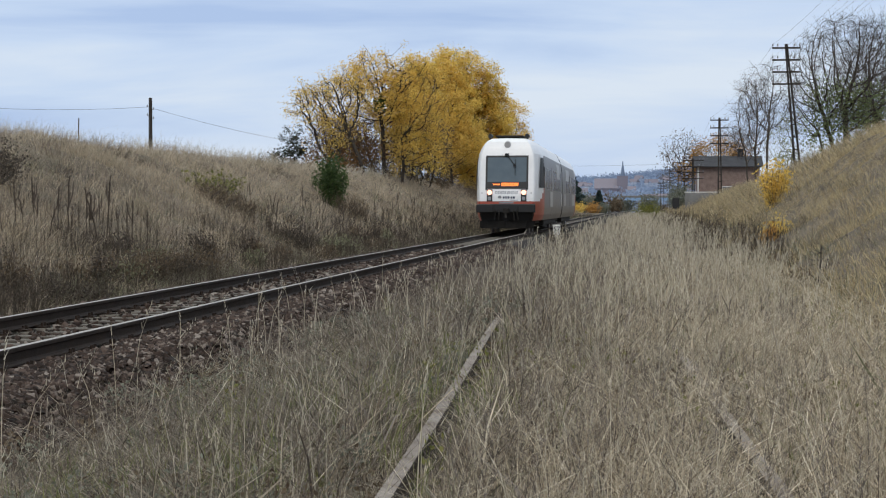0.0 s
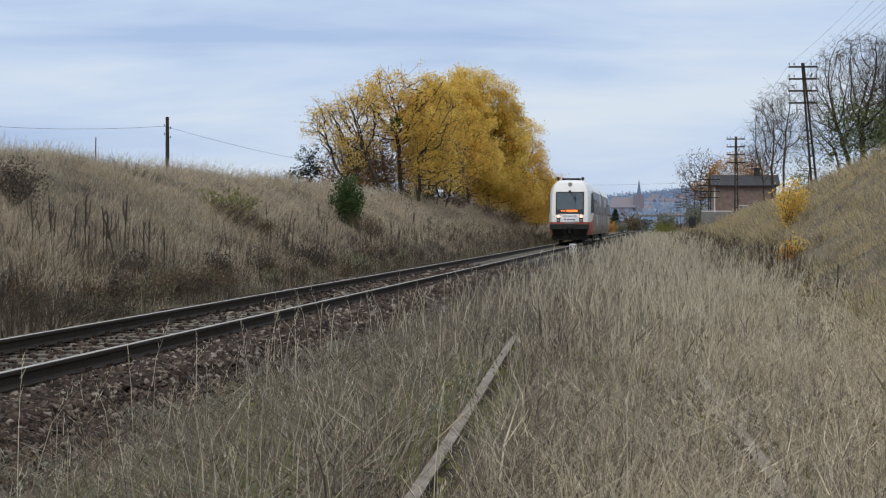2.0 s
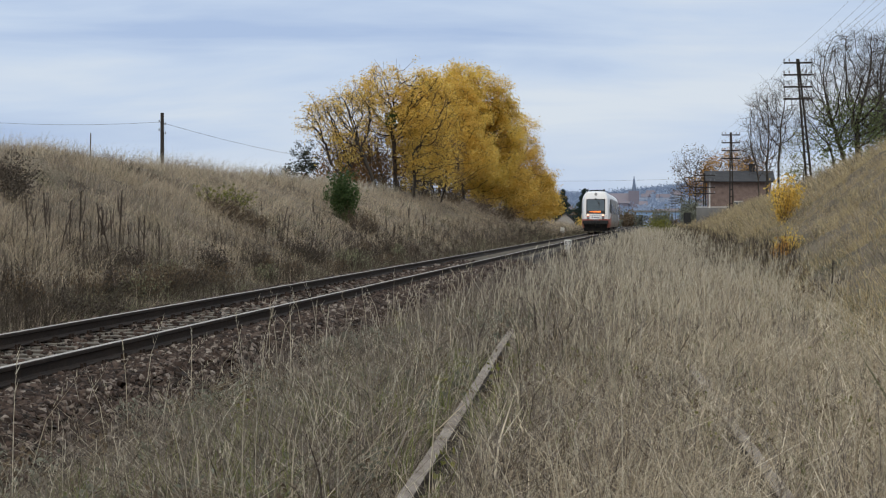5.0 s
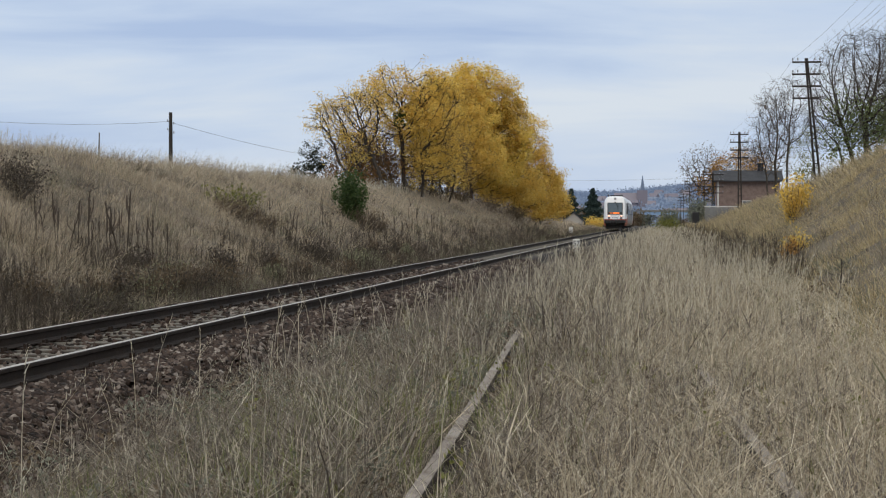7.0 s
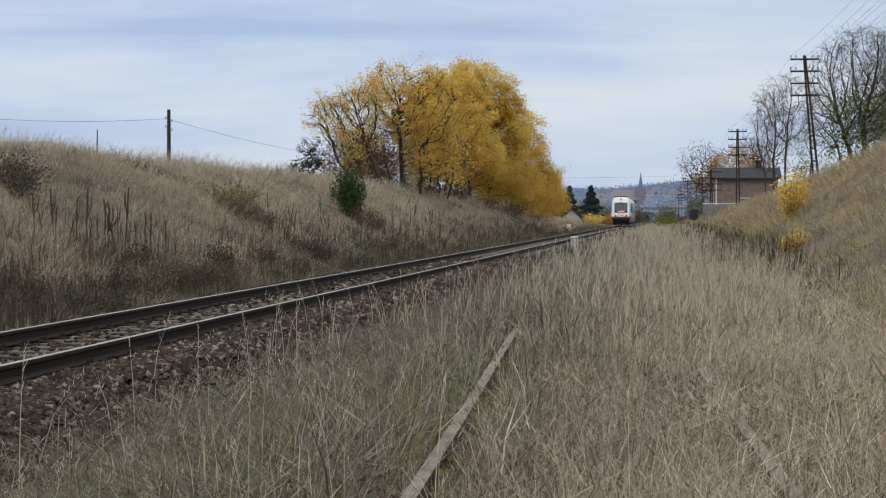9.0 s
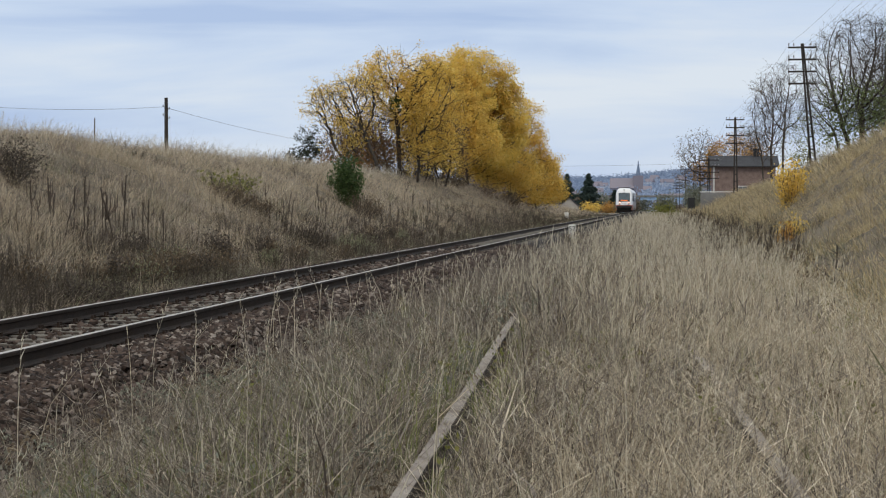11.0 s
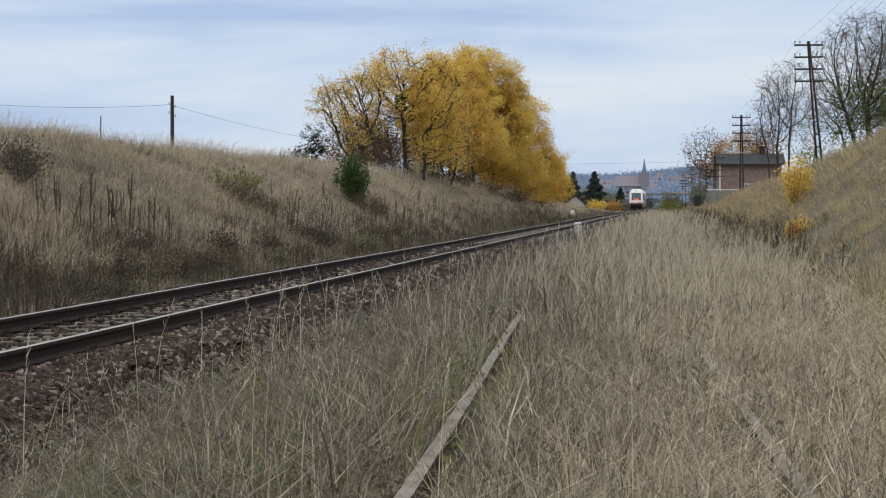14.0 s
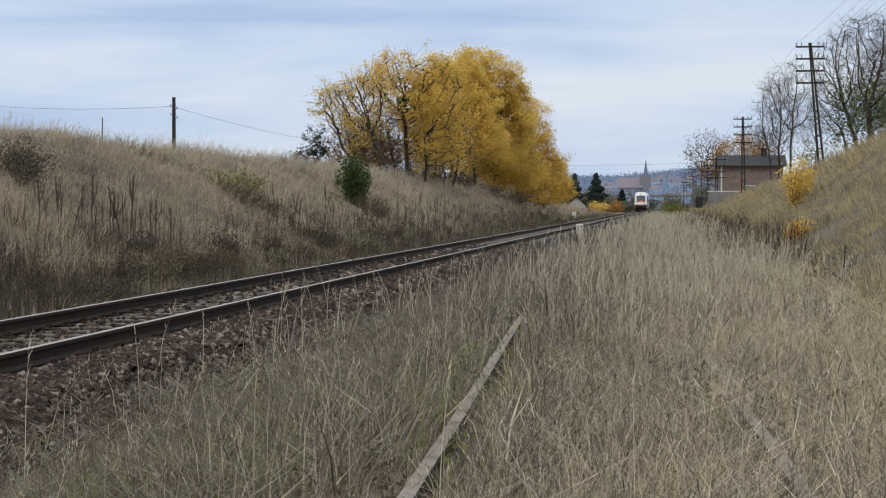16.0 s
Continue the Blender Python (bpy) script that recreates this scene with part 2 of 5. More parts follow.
# ---- mesh helpers ----
def from_arrays(name, verts, faces, mats, parent=None, label="", fmat=None, smooth=False):
    """verts: (n, 3); faces: list of tuples, or an (m, k) array."""
    me = bpy.data.meshes.new(name)
    v = np.asarray(verts, dtype=np.float32)
    if isinstance(faces, np.ndarray):
        k = faces.shape[1]
        me.vertices.add(len(v))
        me.vertices.foreach_set("co", v.ravel())
        me.loops.add(faces.size)
        me.loops.foreach_set("vertex_index", faces.astype(np.int32).ravel())
        me.polygons.add(len(faces))
        me.polygons.foreach_set("loop_start", np.arange(0, faces.size, k, dtype=np.int32))
        me.update(calc_edges=True)
    else:
        me.from_pydata(v.tolist(), [], faces)
    for m in mats if isinstance(mats, (list, tuple)) else [mats]:
        me.materials.append(m)
    if fmat is not None:
        me.polygons.foreach_set("material_index", np.asarray(fmat, dtype=np.int32))
    if smooth:
        me.polygons.foreach_set("use_smooth", np.ones(len(me.polygons), dtype=bool))
    me.update()
    ob = new(name, me)
    if parent:
        ob.parent = parent
    if label:
        tagged(ob, label)
    return ob


def part(name, bm, material, parent=None, label="", smooth=False):
    me = bpy.data.meshes.new(name)
    bmesh.ops.recalc_face_normals(bm, faces=bm.faces)
    bm.to_mesh(me)
    bm.free()
    for m in material if isinstance(material, (list, tuple)) else [material]:
        me.materials.append(m)
    if smooth:
        for p in me.polygons:
            p.use_smooth = True
    ob = new(name, me)
    if parent:
        ob.parent = parent
    if label:
        tagged(ob, label)
    return ob


def box(bm, x0, y0, z0, x1, y1, z1, bevel=0.0):
    r = bmesh.ops.create_cube(bm, size=1)
    vs = r["verts"]
    for v in vs:
        v.co = Vector((x0 + (v.co.x + 0.5) * (x1 - x0), y0 + (v.co.y + 0.5) * (y1 - y0), z0 + (v.co.z + 0.5) * (z1 - z0)))
    if bevel:
        es = list({e for v in vs for e in v.link_edges})
        bmesh.ops.bevel(bm, geom=es, offset=bevel, segments=2, affect="EDGES", profile=0.5)
    return bm


def boxes(*args, bevel=0.0):
    bm = bmesh.new()
    for a in args:
        box(bm, *a, bevel=bevel)
    return bm


def cyl(bm, p0, p1, r0, r1, seg=10):
    p0, p1 = Vector(p0), Vector(p1)
    d = p1 - p0
    m = Matrix.Translation((p0 + p1) / 2) @ d.to_track_quat("Z", "Y").to_matrix().to_4x4()
    bmesh.ops.create_cone(bm, cap_ends=True, segments=seg, radius1=r0, radius2=r1, depth=d.length, matrix=m)
    return bm


def empty(name, x, y, z, label="", category="", group="", kind="", rz=0):
    ob = new(name)
    ob.matrix_basis = pose(x, y, z, 0, 0, rz)
    return tagged(ob, label, category, group, kind)


def tube_arrays(paths, sides=5):
    """paths: lists of (x, y, z, radius). Returns verts and quads of open tapered tubes."""
    vs, fs, base = [], [], 0
    ang = np.arange(sides) * 2 * math.pi / sides
    by_len = {}
    for path in paths:
        by_len.setdefault(len(path), []).append(path)
    for n, group in by_len.items():
        p = np.asarray(group, dtype=float)
        d = np.gradient(p[:, :, :3], axis=1)
        d /= np.linalg.norm(d, axis=2, keepdims=True) + 1e-9
        ref = np.where(np.abs(d[:, :, 2:3]) > 0.9, np.array([1.0, 0, 0]), np.array([0, 0, 1.0]))
        u = np.cross(d, ref)
        u /= np.linalg.norm(u, axis=2, keepdims=True) + 1e-9
        w = np.cross(d, u)
        ring = p[:, :, None, :3] + p[:, :, None, 3:4] * (u[:, :, None] * np.cos(ang)[:, None] + w[:, :, None] * np.sin(ang)[:, None])
        g = len(group)
        idx = base + np.arange(g * n * sides).reshape(g, n, sides)
        nxt = np.roll(idx, -1, axis=2)
        fs.append(np.stack([idx[:, :-1], nxt[:, :-1], nxt[:, 1:], idx[:, 1:]], -1).reshape(-1, 4))
        vs.append(ring.reshape(-1, 3))
        base += g * n * sides
    return np.concatenate(vs), np.concatenate(fs).astype(np.int32)


# ---- lie of the land ----
TRACK_X = -5.91
RNG = np.random.default_rng(7)


def smooth(a, b, x):
    t = np.clip((x - a) / (b - a), 0, 1)
    return t * t * (3 - 2 * t)


def wob(x, y, s=1.0, seed=0.0):
    """Cheap smooth unevenness, about -1 to 1."""
    return (np.sin(x * 1.7 * s + seed) * np.cos(y * 1.3 * s + 1.3 * seed) + np.sin(x * 0.6 * s + y * 0.9 * s + seed * 2.1) + 0.6 * np.sin(x * 3.1 * s - y * 2.2 * s + seed)) / 2.6


def left_height(y):
    return np.interp(y, [-60, 20, 60, 140, 175, 230, 300, 380], [2.85, 2.85, 2.85, 2.85, 2.5, 1.4, 0.4, -0.3])


def right_height(y):
    return np.interp(y, [-60, 60, 75, 107, 182, 327, 430], [4.3, 4.25, 4.05, 3.4, 2.85, 1.3, -0.2])


def ground_z(x, y):
    x, y = np.asarray(x, dtype=float), np.asarray(y, dtype=float)
    d = x - TRACK_X
    z = np.full(np.broadcast(x, y).shape, -0.42)
    z = z + 0.34 * smooth(2.6, 4.6, d)
    z = z + 0.05 * wob(x, y, 0.9) * smooth(2.3, 3.0, d)
    hl = left_height(y)
    up = smooth(2.4, 9.9, -d) * 0.55 + np.clip((-d - 2.4) / 7.5, 0, 1) * 0.45
    z = z + (hl + 0.42) * up + (0.14 * wob(x, y, 0.5, 2.0) + 0.09 * wob(x, y, 1.5, 4.4)) * smooth(2.6, 5, -d) * (hl > -0.2)
    z = z - 0.02 * np.clip(-x - 17, 0, 60)
    hr = right_height(y)
    up = smooth(1.9, 9.4, x) * 0.58 + np.clip((x - 1.6) / 7.8, 0, 1) * 0.42
    z = z + (hr + 0.1) * up + (0.12 * wob(x, y, 0.6, 5.0) + 0.06 * wob(x, y, 1.6, 1.1)) * smooth(1.8, 3.5, x)
    far = smooth(420, 800, y)
    z = z * (1 - far) - 3.0 * far
    z = z + 57 * smooth(1500, 3600, y) + smooth(1800, 3000, y) * 9 * np.sin(x * 0.006 + 1.0) + smooth(1800, 3000, y) * 5 * np.sin(x * 0.017)
    return z


def build_ground():
    xs = np.unique(np.concatenate([np.linspace(-1400, -60, 24), np.linspace(-60, -18, 22), np.arange(-18, 14, 0.4), np.linspace(14, 60, 22), np.linspace(60, 1400, 24)]))
    ys = np.unique(np.concatenate([np.linspace(-300, -20, 12), np.arange(-20, 60, 0.8), np.arange(60, 220, 2.5), np.linspace(220, 460, 60), np.linspace(460, 4200, 70)]))
    gx, gy = np.meshgrid(xs, ys)
    v = np.stack([gx, gy, ground_z(gx, gy)], -1).reshape(-1, 3)
    nx, ny = len(xs), len(ys)
    i = np.arange(nx * ny).reshape(ny, nx)
    f = np.stack([i[:-1, :-1], i[:-1, 1:], i[1:, 1:], i[1:, :-1]], -1).reshape(-1, 4)
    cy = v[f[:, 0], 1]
    # beyond 1100 m the ground takes the haze-blue woods colour
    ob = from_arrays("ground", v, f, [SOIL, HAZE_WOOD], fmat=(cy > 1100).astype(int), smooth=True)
    tagged(ob, "railway cutting ground of dry thatch and soil", "ground", kind="structure")


build_ground()


# ---- railway ----
def rail_profile():
    half = [(0.0, 0.0), (0.031, -0.002), (0.036, -0.012), (0.035, -0.036), (0.01, -0.05), (0.008, -0.115), (0.03, -0.13), (0.066, -0.138), (0.066, -0.149)]
    return half + [(-x, z) for x, z in reversed(half[1:])]


def rail(name, path, parent, mats, head=True):
    """path: list of (x, y, z) along the line."""
    pr = rail_profile()
    k = len(pr)
    v, f, fm = [], [], []
    for i, (x, y, z) in enumerate(path):
        for a, b in pr:
            v.append((x + a, y, z + b))
        if i:
            o = i * k
            for j in range(k):
                jj = (j + 1) % k
                f.append((o - k + j, o - k + jj, o + jj, o + j))
                fm.append(1 if head and j in (0, k - 1) else 0)
    f.append(tuple(range(k)))
    f.append(tuple(range(len(v) - 1, len(v) - 1 - k, -1)))
    fm += [0, 0]
    return from_arrays(name, v, f, mats, parent, fmat=fm)


def sleeper_mesh(name, length=2.5, width=0.25, height=0.15, material=None):
    bm = boxes((-length / 2, -width / 2, -height, length / 2, width / 2, 0), bevel=0.012)
    me = bpy.data.meshes.new(name)
    bm.to_mesh(me)
    bm.free()
    me.materials.append(material or TIMBER)
    return me


def plate_mesh():
    bm = boxes((-0.17, -0.08, 0, 0.17, 0.08, 0.018))
    for sx in (-0.115, 0.115):
        for sy in (-0.045, 0.045):
            cyl(bm, (sx, sy, 0.018), (sx, sy, 0.06), 0.018, 0.016, 6)
    me = bpy.data.meshes.new("base_plate")
    bm.to_mesh(me)
    bm.free()
    me.materials.append(RUST)
    return me


def main_track():
    tr = empty("railway_track", TRACK_X, 0, 0, "single railway line with shiny rails on weathered timber sleepers", "railway track")
    for sx in (-0.7525, 0.7525):
        r = rail("rail", [(sx, y, 0) for y in (-30, 0, 60, 150, 300, 470)], tr, [RUST, SHINE])
        tagged(r, "worn shiny-headed steel rail")
    me, pm = sleeper_mesh("sleeper"), plate_mesh()
    y, n = 6.0, 0
    while n < 290:
        s = new("sleeper", me)
        s.parent = tr
        s.matrix_basis = pose(random.uniform(-0.03, 0.03), y, -0.168 + random.uniform(-0.008, 0.004), 0, 0, random.uniform(-1, 1))
        if n < 60:
            for sx in (-0.7525, 0.7525):
                p = new("base_plate", pm)
                p.parent = s
                p.matrix_basis = pose(sx, 0, 0.0)
        y += 0.6
        n += 1
    v, f = [], []
    for yy in np.concatenate([np.arange(-24, 5.9, 0.6), np.arange(y, 470, 0.6)]):
        b = len(v)
        v += [(sx * 1.25, yy + sy, -0.17) for sx, sy in ((-1, -0.12), (1, -0.12), (1, 0.12), (-1, 0.12))]
        v += [(sx * 1.25, yy + sy, -0.32) for sx, sy in ((-1, -0.12), (1, -0.12), (1, 0.12), (-1, 0.12))]
        f += [(b, b + 1, b + 2, b + 3), (b, b + 4, b + 5, b + 1), (b + 1, b + 5, b + 6, b + 2), (b + 2, b + 6, b + 7, b + 3), (b + 3, b + 7, b + 4, b)]
    tagged(from_arrays("distant_sleepers", v, f, TIMBER, tr), "far timber sleepers", kind="stuff")
    return tr


def bed_z(d):
    """Top of the ballast at d metres from the line's middle."""
    a = np.abs(d)
    return np.where(a < 0.8, -0.222, np.where(a < 1.6, -0.172, -0.172 - (a - 1.6) * 0.44))


def ballast():
    ys = np.unique(np.concatenate([np.arange(-20, 60, 1.0), np.arange(60, 480, 8.0)]))
    ds = np.linspace(-2.5, 2.3, 25)
    gd, gy = np.meshgrid(ds, ys)
    gz = bed_z(gd) + 0.02 * wob(gd, gy, 3.0)
    v = np.stack([gd + TRACK_X, gy, gz], -1).reshape(-1, 3)
    i = np.arange(v.shape[0]).reshape(len(ys), len(ds))
    f = np.stack([i[:-1, :-1], i[:-1, 1:], i[1:, 1:], i[1:, :-1]], -1).reshape(-1, 4)
    tagged(from_arrays("ballast_bed", v, f, BED), "crushed-stone bed under the railway line, darkened for shade between stones", "ballast", kind="structure")
    n = 78000
    y = 9 + 51 * RNG.random(n) ** 1.8
    d = RNG.uniform(-2.1, 2.2, n)
    ok = (np.abs(np.abs(d) - 0.7525) > 0.11)
    y, d = y[ok], d[ok]
    ph = (y - 6.0) % 0.6
    on = ((ph < 0.13) | (ph > 0.47)) & (np.abs(d) < 0.8)
    keep = ~on | (RNG.random(len(d)) < 0.2)
    y, d, on = y[keep], d[keep], on[keep]
    n = len(y)
    base = np.array([(-1, -1, -1), (1, -1, -0.8), (1, 1, -1), (-1, 1, -0.7), (-0.8, -0.7, 0.9), (0.6, -0.9, 1), (0.9, 0.6, 0.7), (-0.6, 0.8, 1)]) * 0.5
    q = np.array([(4, 5, 6, 7), (0, 1, 5, 4), (1, 2, 6, 5), (2, 3, 7, 6), (3, 0, 4, 7)])
    size = RNG.uniform(0.023, 0.058, n) * (1 + 0.9 * smooth(14, 45, y))
    c = base[None] * size[:, None, None] * RNG.uniform(0.55, 1.35, (n, 1, 3)) * np.array([1.15, 1.0, 0.7]) + RNG.normal(0, 0.15, (n, 8, 3)) * size[:, None, None]
    a, b = RNG.uniform(0, 6.28, n), RNG.uniform(-0.8, 0.8, n)
    ca, sa, cb, sb = np.cos(a)[:, None], np.sin(a)[:, None], np.cos(b)[:, None], np.sin(b)[:, None]
    x1, z1 = c[..., 0] * cb - c[..., 2] * sb, c[..., 0] * sb + c[..., 2] * cb
    x2, y2 = x1 * ca - c[..., 1] * sa, x1 * sa + c[..., 1] * ca
    z0 = bed_z(d) + 0.012 + 0.05 * on
    v = np.stack([x2 + (d + TRACK_X)[:, None], y2 + y[:, None], z1 + z0[:, None]], -1).reshape(-1, 3)
    f = (q[None] + 8 * np.arange(n)[:, None, None]).reshape(-1, 4)
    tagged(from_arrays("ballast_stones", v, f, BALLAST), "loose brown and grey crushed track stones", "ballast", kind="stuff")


def siding_x(y):
    return np.interp(y, [0, 7, 17.5, 30, 40, 80], [-0.72, -0.98, -1.41, -1.68, -1.78, -1.9])


def siding():
    tr = empty("disused_siding", 0, 0, 0, "overgrown disused siding with weathered rails in tall grass", "railway track")
    for off in (0.0, 1.505):
        path = [(float(siding_x(y)) + off, y, 0.075 + 0.008 * math.sin(y * 0.5 + off)) for y in np.arange(-8, 62, 1.5)]
        # the dark rusty web also paints in the shaded gap beside the rail
        tagged(rail("rail", path, tr, [RUST, OLDRAIL]), "grey weathered old steel rail")
    me = sleeper_mesh("sleeper")
    y = 4.0
    while y < 40:
        s = new("sleeper", me)
        s.parent = tr
        s.matrix_basis = pose(float(siding_x(y)) + 0.75, y, -0.078, 0, 0, random.uniform(-2, 2) + 2.0)
        y += 0.65


main_track()
ballast()
siding()


# ---- train ----
def hull_half(z):
    """Half width of the coach body at height z."""
    return float(np.interp(z, [0.55, 0.8, 1.1, 2.4, 3.1, 3.5, 3.85, 4.02, 4.12, 4.15], [1.32, 1.41, 1.44, 1.45, 1.42, 1.36, 1.18, 1.02, 0.84, 0.0]))


HULL_Z = [0.55, 0.8, 1.1, 1.27, 1.38, 1.5, 1.75, 2.1, 2.5, 2.9, 3.2, 3.45, 3.65, 3.82, 3.95, 4.03, 4.08, 4.12, 4.15]


def nose_y(z):
    """How far the sloping end face is set back at height z."""
    return float(np.interp(z, [0.5, 1.25, 1.6, 3.3, 3.75, 3.98, 4.08, 4.15], [0.22, 0.0, 0.03, 0.42, 0.58, 0.72, 0.95, 1.5]))


def hull_at(s, z):
    """Half width s metres behind the driving end, where the sides draw in."""
    t = min(1.0, s / 2.2)
    return hull_half(z) * (0.82 + 0.18 * (1 - (1 - t) ** 2))


def paint(s, z, nose):
    """The livery: 0 white, 1 red, 2 grey, 3 black."""
    if nose:
        if s < 0.05:
            return 0 if z > 1.4 else (1 if z > 1.27 else 3)
        sweep = 1.4 + 0.12 * max(0.0, s - 0.4) ** 2
        if s < 3.6 and z > sweep:
            return 0
        if z > 3.5:
            return 0
        if z <= sweep and s < 3.6:
            return 1
        return 2
    return 0 if z > 3.5 else 2


def coach(name, parent, y0, y1, nose, label):
    """One body shell from y0 (the driving end, when nose) to y1."""
    length = abs(y1 - y0)
    sgn = 1 if y1 > y0 else -1
    ys = ([0.0, 0.06, 0.2, 0.45, 0.8] + list(np.arange(1.1, 4.2, 0.3)) if nose else [0.0]) + list(np.linspace(5, length, 8))
    zs = HULL_Z
    k = 2 * len(zs) - 1
    v = []
    for s in ys:
        for side in (1, -1):
            for z in zs if side == 1 else zs[-2::-1]:
                w = hull_at(s, z) * (0.965 if nose and s == 0.0 else 1.0)
                v.append((side * w, y0 + sgn * (s + nose_y(z) * max(0.0, 1 - s / 4.0) * bool(nose)), z))
    f, fm = [], []
    n = len(ys)
    for i in range(n - 1):
        for j in range(k - 1):
            f.append((i * k + j, i * k + j + 1, (i + 1) * k + j + 1, (i + 1) * k + j))
            z = (v[i * k + j][2] + v[i * k + j + 1][2]) / 2
            fm.append(paint((ys[i] + ys[i + 1]) / 2, z, nose))
        f.append((i * k + k - 1, i * k, (i + 1) * k, (i + 1) * k + k - 1))
        fm.append(3)
    h = len(zs) - 1
    for base in (0, (n - 1) * k):
        for j in range(h):
            a, b = base + j, base + j + 1
            c, d = base + k - 2 - j, base + k - 1 - j
            z = (v[a][2] + v[b][2]) / 2
            f.append((a, b, c, d) if b != c else (a, b, d))
            fm.append(paint(0, z, nose) if nose and base == 0 else 3)
    return from_arrays(name, v, f, [WHITE, RED, COACHGREY, BLACK], parent, label, fmat=fm)


def slab_on_face(bm, x0, z0, x1, z1, out=0.012, thick=0.03):
    """A plate that follows the sloping end face between two heights."""
    n = 8
    vs = []
    for i in range(n + 1):
        z = z0 + (z1 - z0) * i / n
        y = nose_y(z)
        for x in (x0, x1):
            vs.append((bm.verts.new((x, y - out, z)), bm.verts.new((x, y - out + thick, z))))
    for i in range(n):
        a, b, c, d = vs[2 * i], vs[2 * i + 1], vs[2 * i + 3], vs[2 * i + 2]
        bm.faces.new((a[0], b[0], c[0], d[0]))
        bm.faces.new((a[0], d[0], d[1], a[1]))
        bm.faces.new((b[0], b[1], c[1], c[0]))
    bm.faces.new((vs[0][0], vs[0][1], vs[1][1], vs[1][0]))
    bm.faces.new((vs[-2][0], vs[-1][0], vs[-1][1], vs[-2][1]))
    return bm


def side_plate(bm, side, y0, z0, y1, z1, out=0.008, thick=0.02):
    zs = [z0 + (z1 - z0) * i / 4 for i in range(5)]
    vs = []
    for z in zs:
        w = hull_half(z)
        vs.append([bm.verts.new((side * (w + o), y, z)) for y in (y0, y1) for o in (out, out - thick)])
    for a, b in zip(vs, vs[1:]):
        bm.faces.new((a[0], a[2], b[2], b[0]))
        bm.faces.new((a[0], b[0], b[1], a[1]))
        bm.faces.new((a[2], a[3], b[3], b[2]))
    bm.faces.new((vs[0][0], vs[0][1], vs[0][3], vs[0][2]))
    bm.faces.new((vs[-1][0], vs[-1][2], vs[-1][3], vs[-1][1]))
    return bm


TRAIN_LENGTH = 41.7


def build_train():
    tr = empty("railcar_train", TRACK_X, 77.7, 0, "white, red and grey two-car diesel railcar running on the line", "train")
    mid = TRAIN_LENGTH / 2
    coach("coach_body", tr, 0.0, mid - 0.35, True, "white-ended grey coach body with a red lower sweep")
    coach("coach_body", tr, TRAIN_LENGTH, mid + 0.35, True, "white-ended grey coach body with a red lower sweep")
    bm = bmesh.new()
    for i in range(5):
        y = mid - 0.35 + 0.14 * i
        rings = []
        for yy, s in ((y, 0.96), (y + 0.07, 1.0), (y + 0.14, 0.96)):
            rings.append([bm.verts.new((sx * hull_half(z) * s, yy, z * (0.99 + 0.01 * s))) for sx, seq in ((1, HULL_Z), (-1, HULL_Z[-2::-1])) for z in seq])
        for p, q in zip(rings, rings[1:]):
            for m in range(len(p) - 1):
                bm.faces.new((p[m], p[m + 1], q[m + 1], q[m]))
    part("gangway_bellows", bm, BLACK, tr, "black ribbed gangway bellows")
    # driving end
    ws = part("windscreen", slab_on_face(bmesh.new(), -0.86, 1.93, 0.86, 3.28, out=0.02), GLASSY, tr, "dark windscreen with sky reflection in its colour")
    bm = bmesh.new()
    for x0, z0, x1, z1 in ((-0.92, 1.88, -0.84, 3.35), (0.84, 1.88, 0.92, 3.35), (-0.92, 3.28, 0.92, 3.36)):
        slab_on_face(bm, x0, z0, x1, z1, out=0.026)
    part("windscreen_frame", bm, BLACK, ws)
    part("display_box", slab_on_face(bmesh.new(), -0.84, 1.92, 0.84, 2.22, out=0.024), BLACK, ws, "black display panel behind the glass")
    part("destination_display", slab_on_face(bmesh.new(), -0.23, 2.04, 0.5, 2.18, out=0.03), AMBER, tr, "glowing amber destination display")
    bm = bmesh.new()
    x = -0.2
    for w in (0.02, 0.05, 0.02, 0.03, 0.05, 0.02, 0.04, 0.02):
        slab_on_face(bm, x, 2.07, x + w * 0.6, 2.15, out=0.034)
        x += w + 0.05
    part("display_bars", bm, RED, tr, "dark unreadable display segments")
    part("line_display", slab_on_face(bmesh.new(), -0.6, 2.08, -0.3, 2.14, out=0.03), AMBER, tr, "glowing amber line display")
    part("nose_panel", slab_on_face(bmesh.new(), -0.6, 1.38, 0.6, 1.89, out=0.018), WHITE, tr, "white nose panel with lettering")
    bm = bmesh.new()
    x = -0.49
    for w in (0.08, 0.06, 0.03, 0.06, 0.06, 0.04, 0.03, 0.06, 0.06, 0.06, 0.04, 0.06):
        slab_on_face(bm, x, 1.7, x + w, 1.705, out=0.022)
        slab_on_face(bm, x, 1.79, x + w, 1.81, out=0.022)
        slab_on_face(bm, x, 1.7, x + 0.016, 1.8, out=0.022)
        slab_on_face(bm, x + w - 0.02, 1.7, x + w, 1.76, out=0.022)
        x += w + 0.03
    x = -0.16
    for w in (0.08, 0.07, 0.07, 0.02, 0.07, 0.08):
        slab_on_face(bm, x, 1.5, x + w, 1.59, out=0.022)
        x += w + 0.025
    slab_on_face(bm, 0.14, 1.42, 0.5, 1.44, out=0.022)
    tagged(part("lettering_bars", bm, INK, tr, "unreadable dark lettering on white panel"), kind="stuff")
    bm = cyl(bmesh.new(), (-0.3, nose_y(1.55) - 0.022, 1.55), (-0.3, nose_y(1.55) + 0.02, 1.55), 0.08, 0.08, 14)
    part("emblem", bm, STEEL, tr)
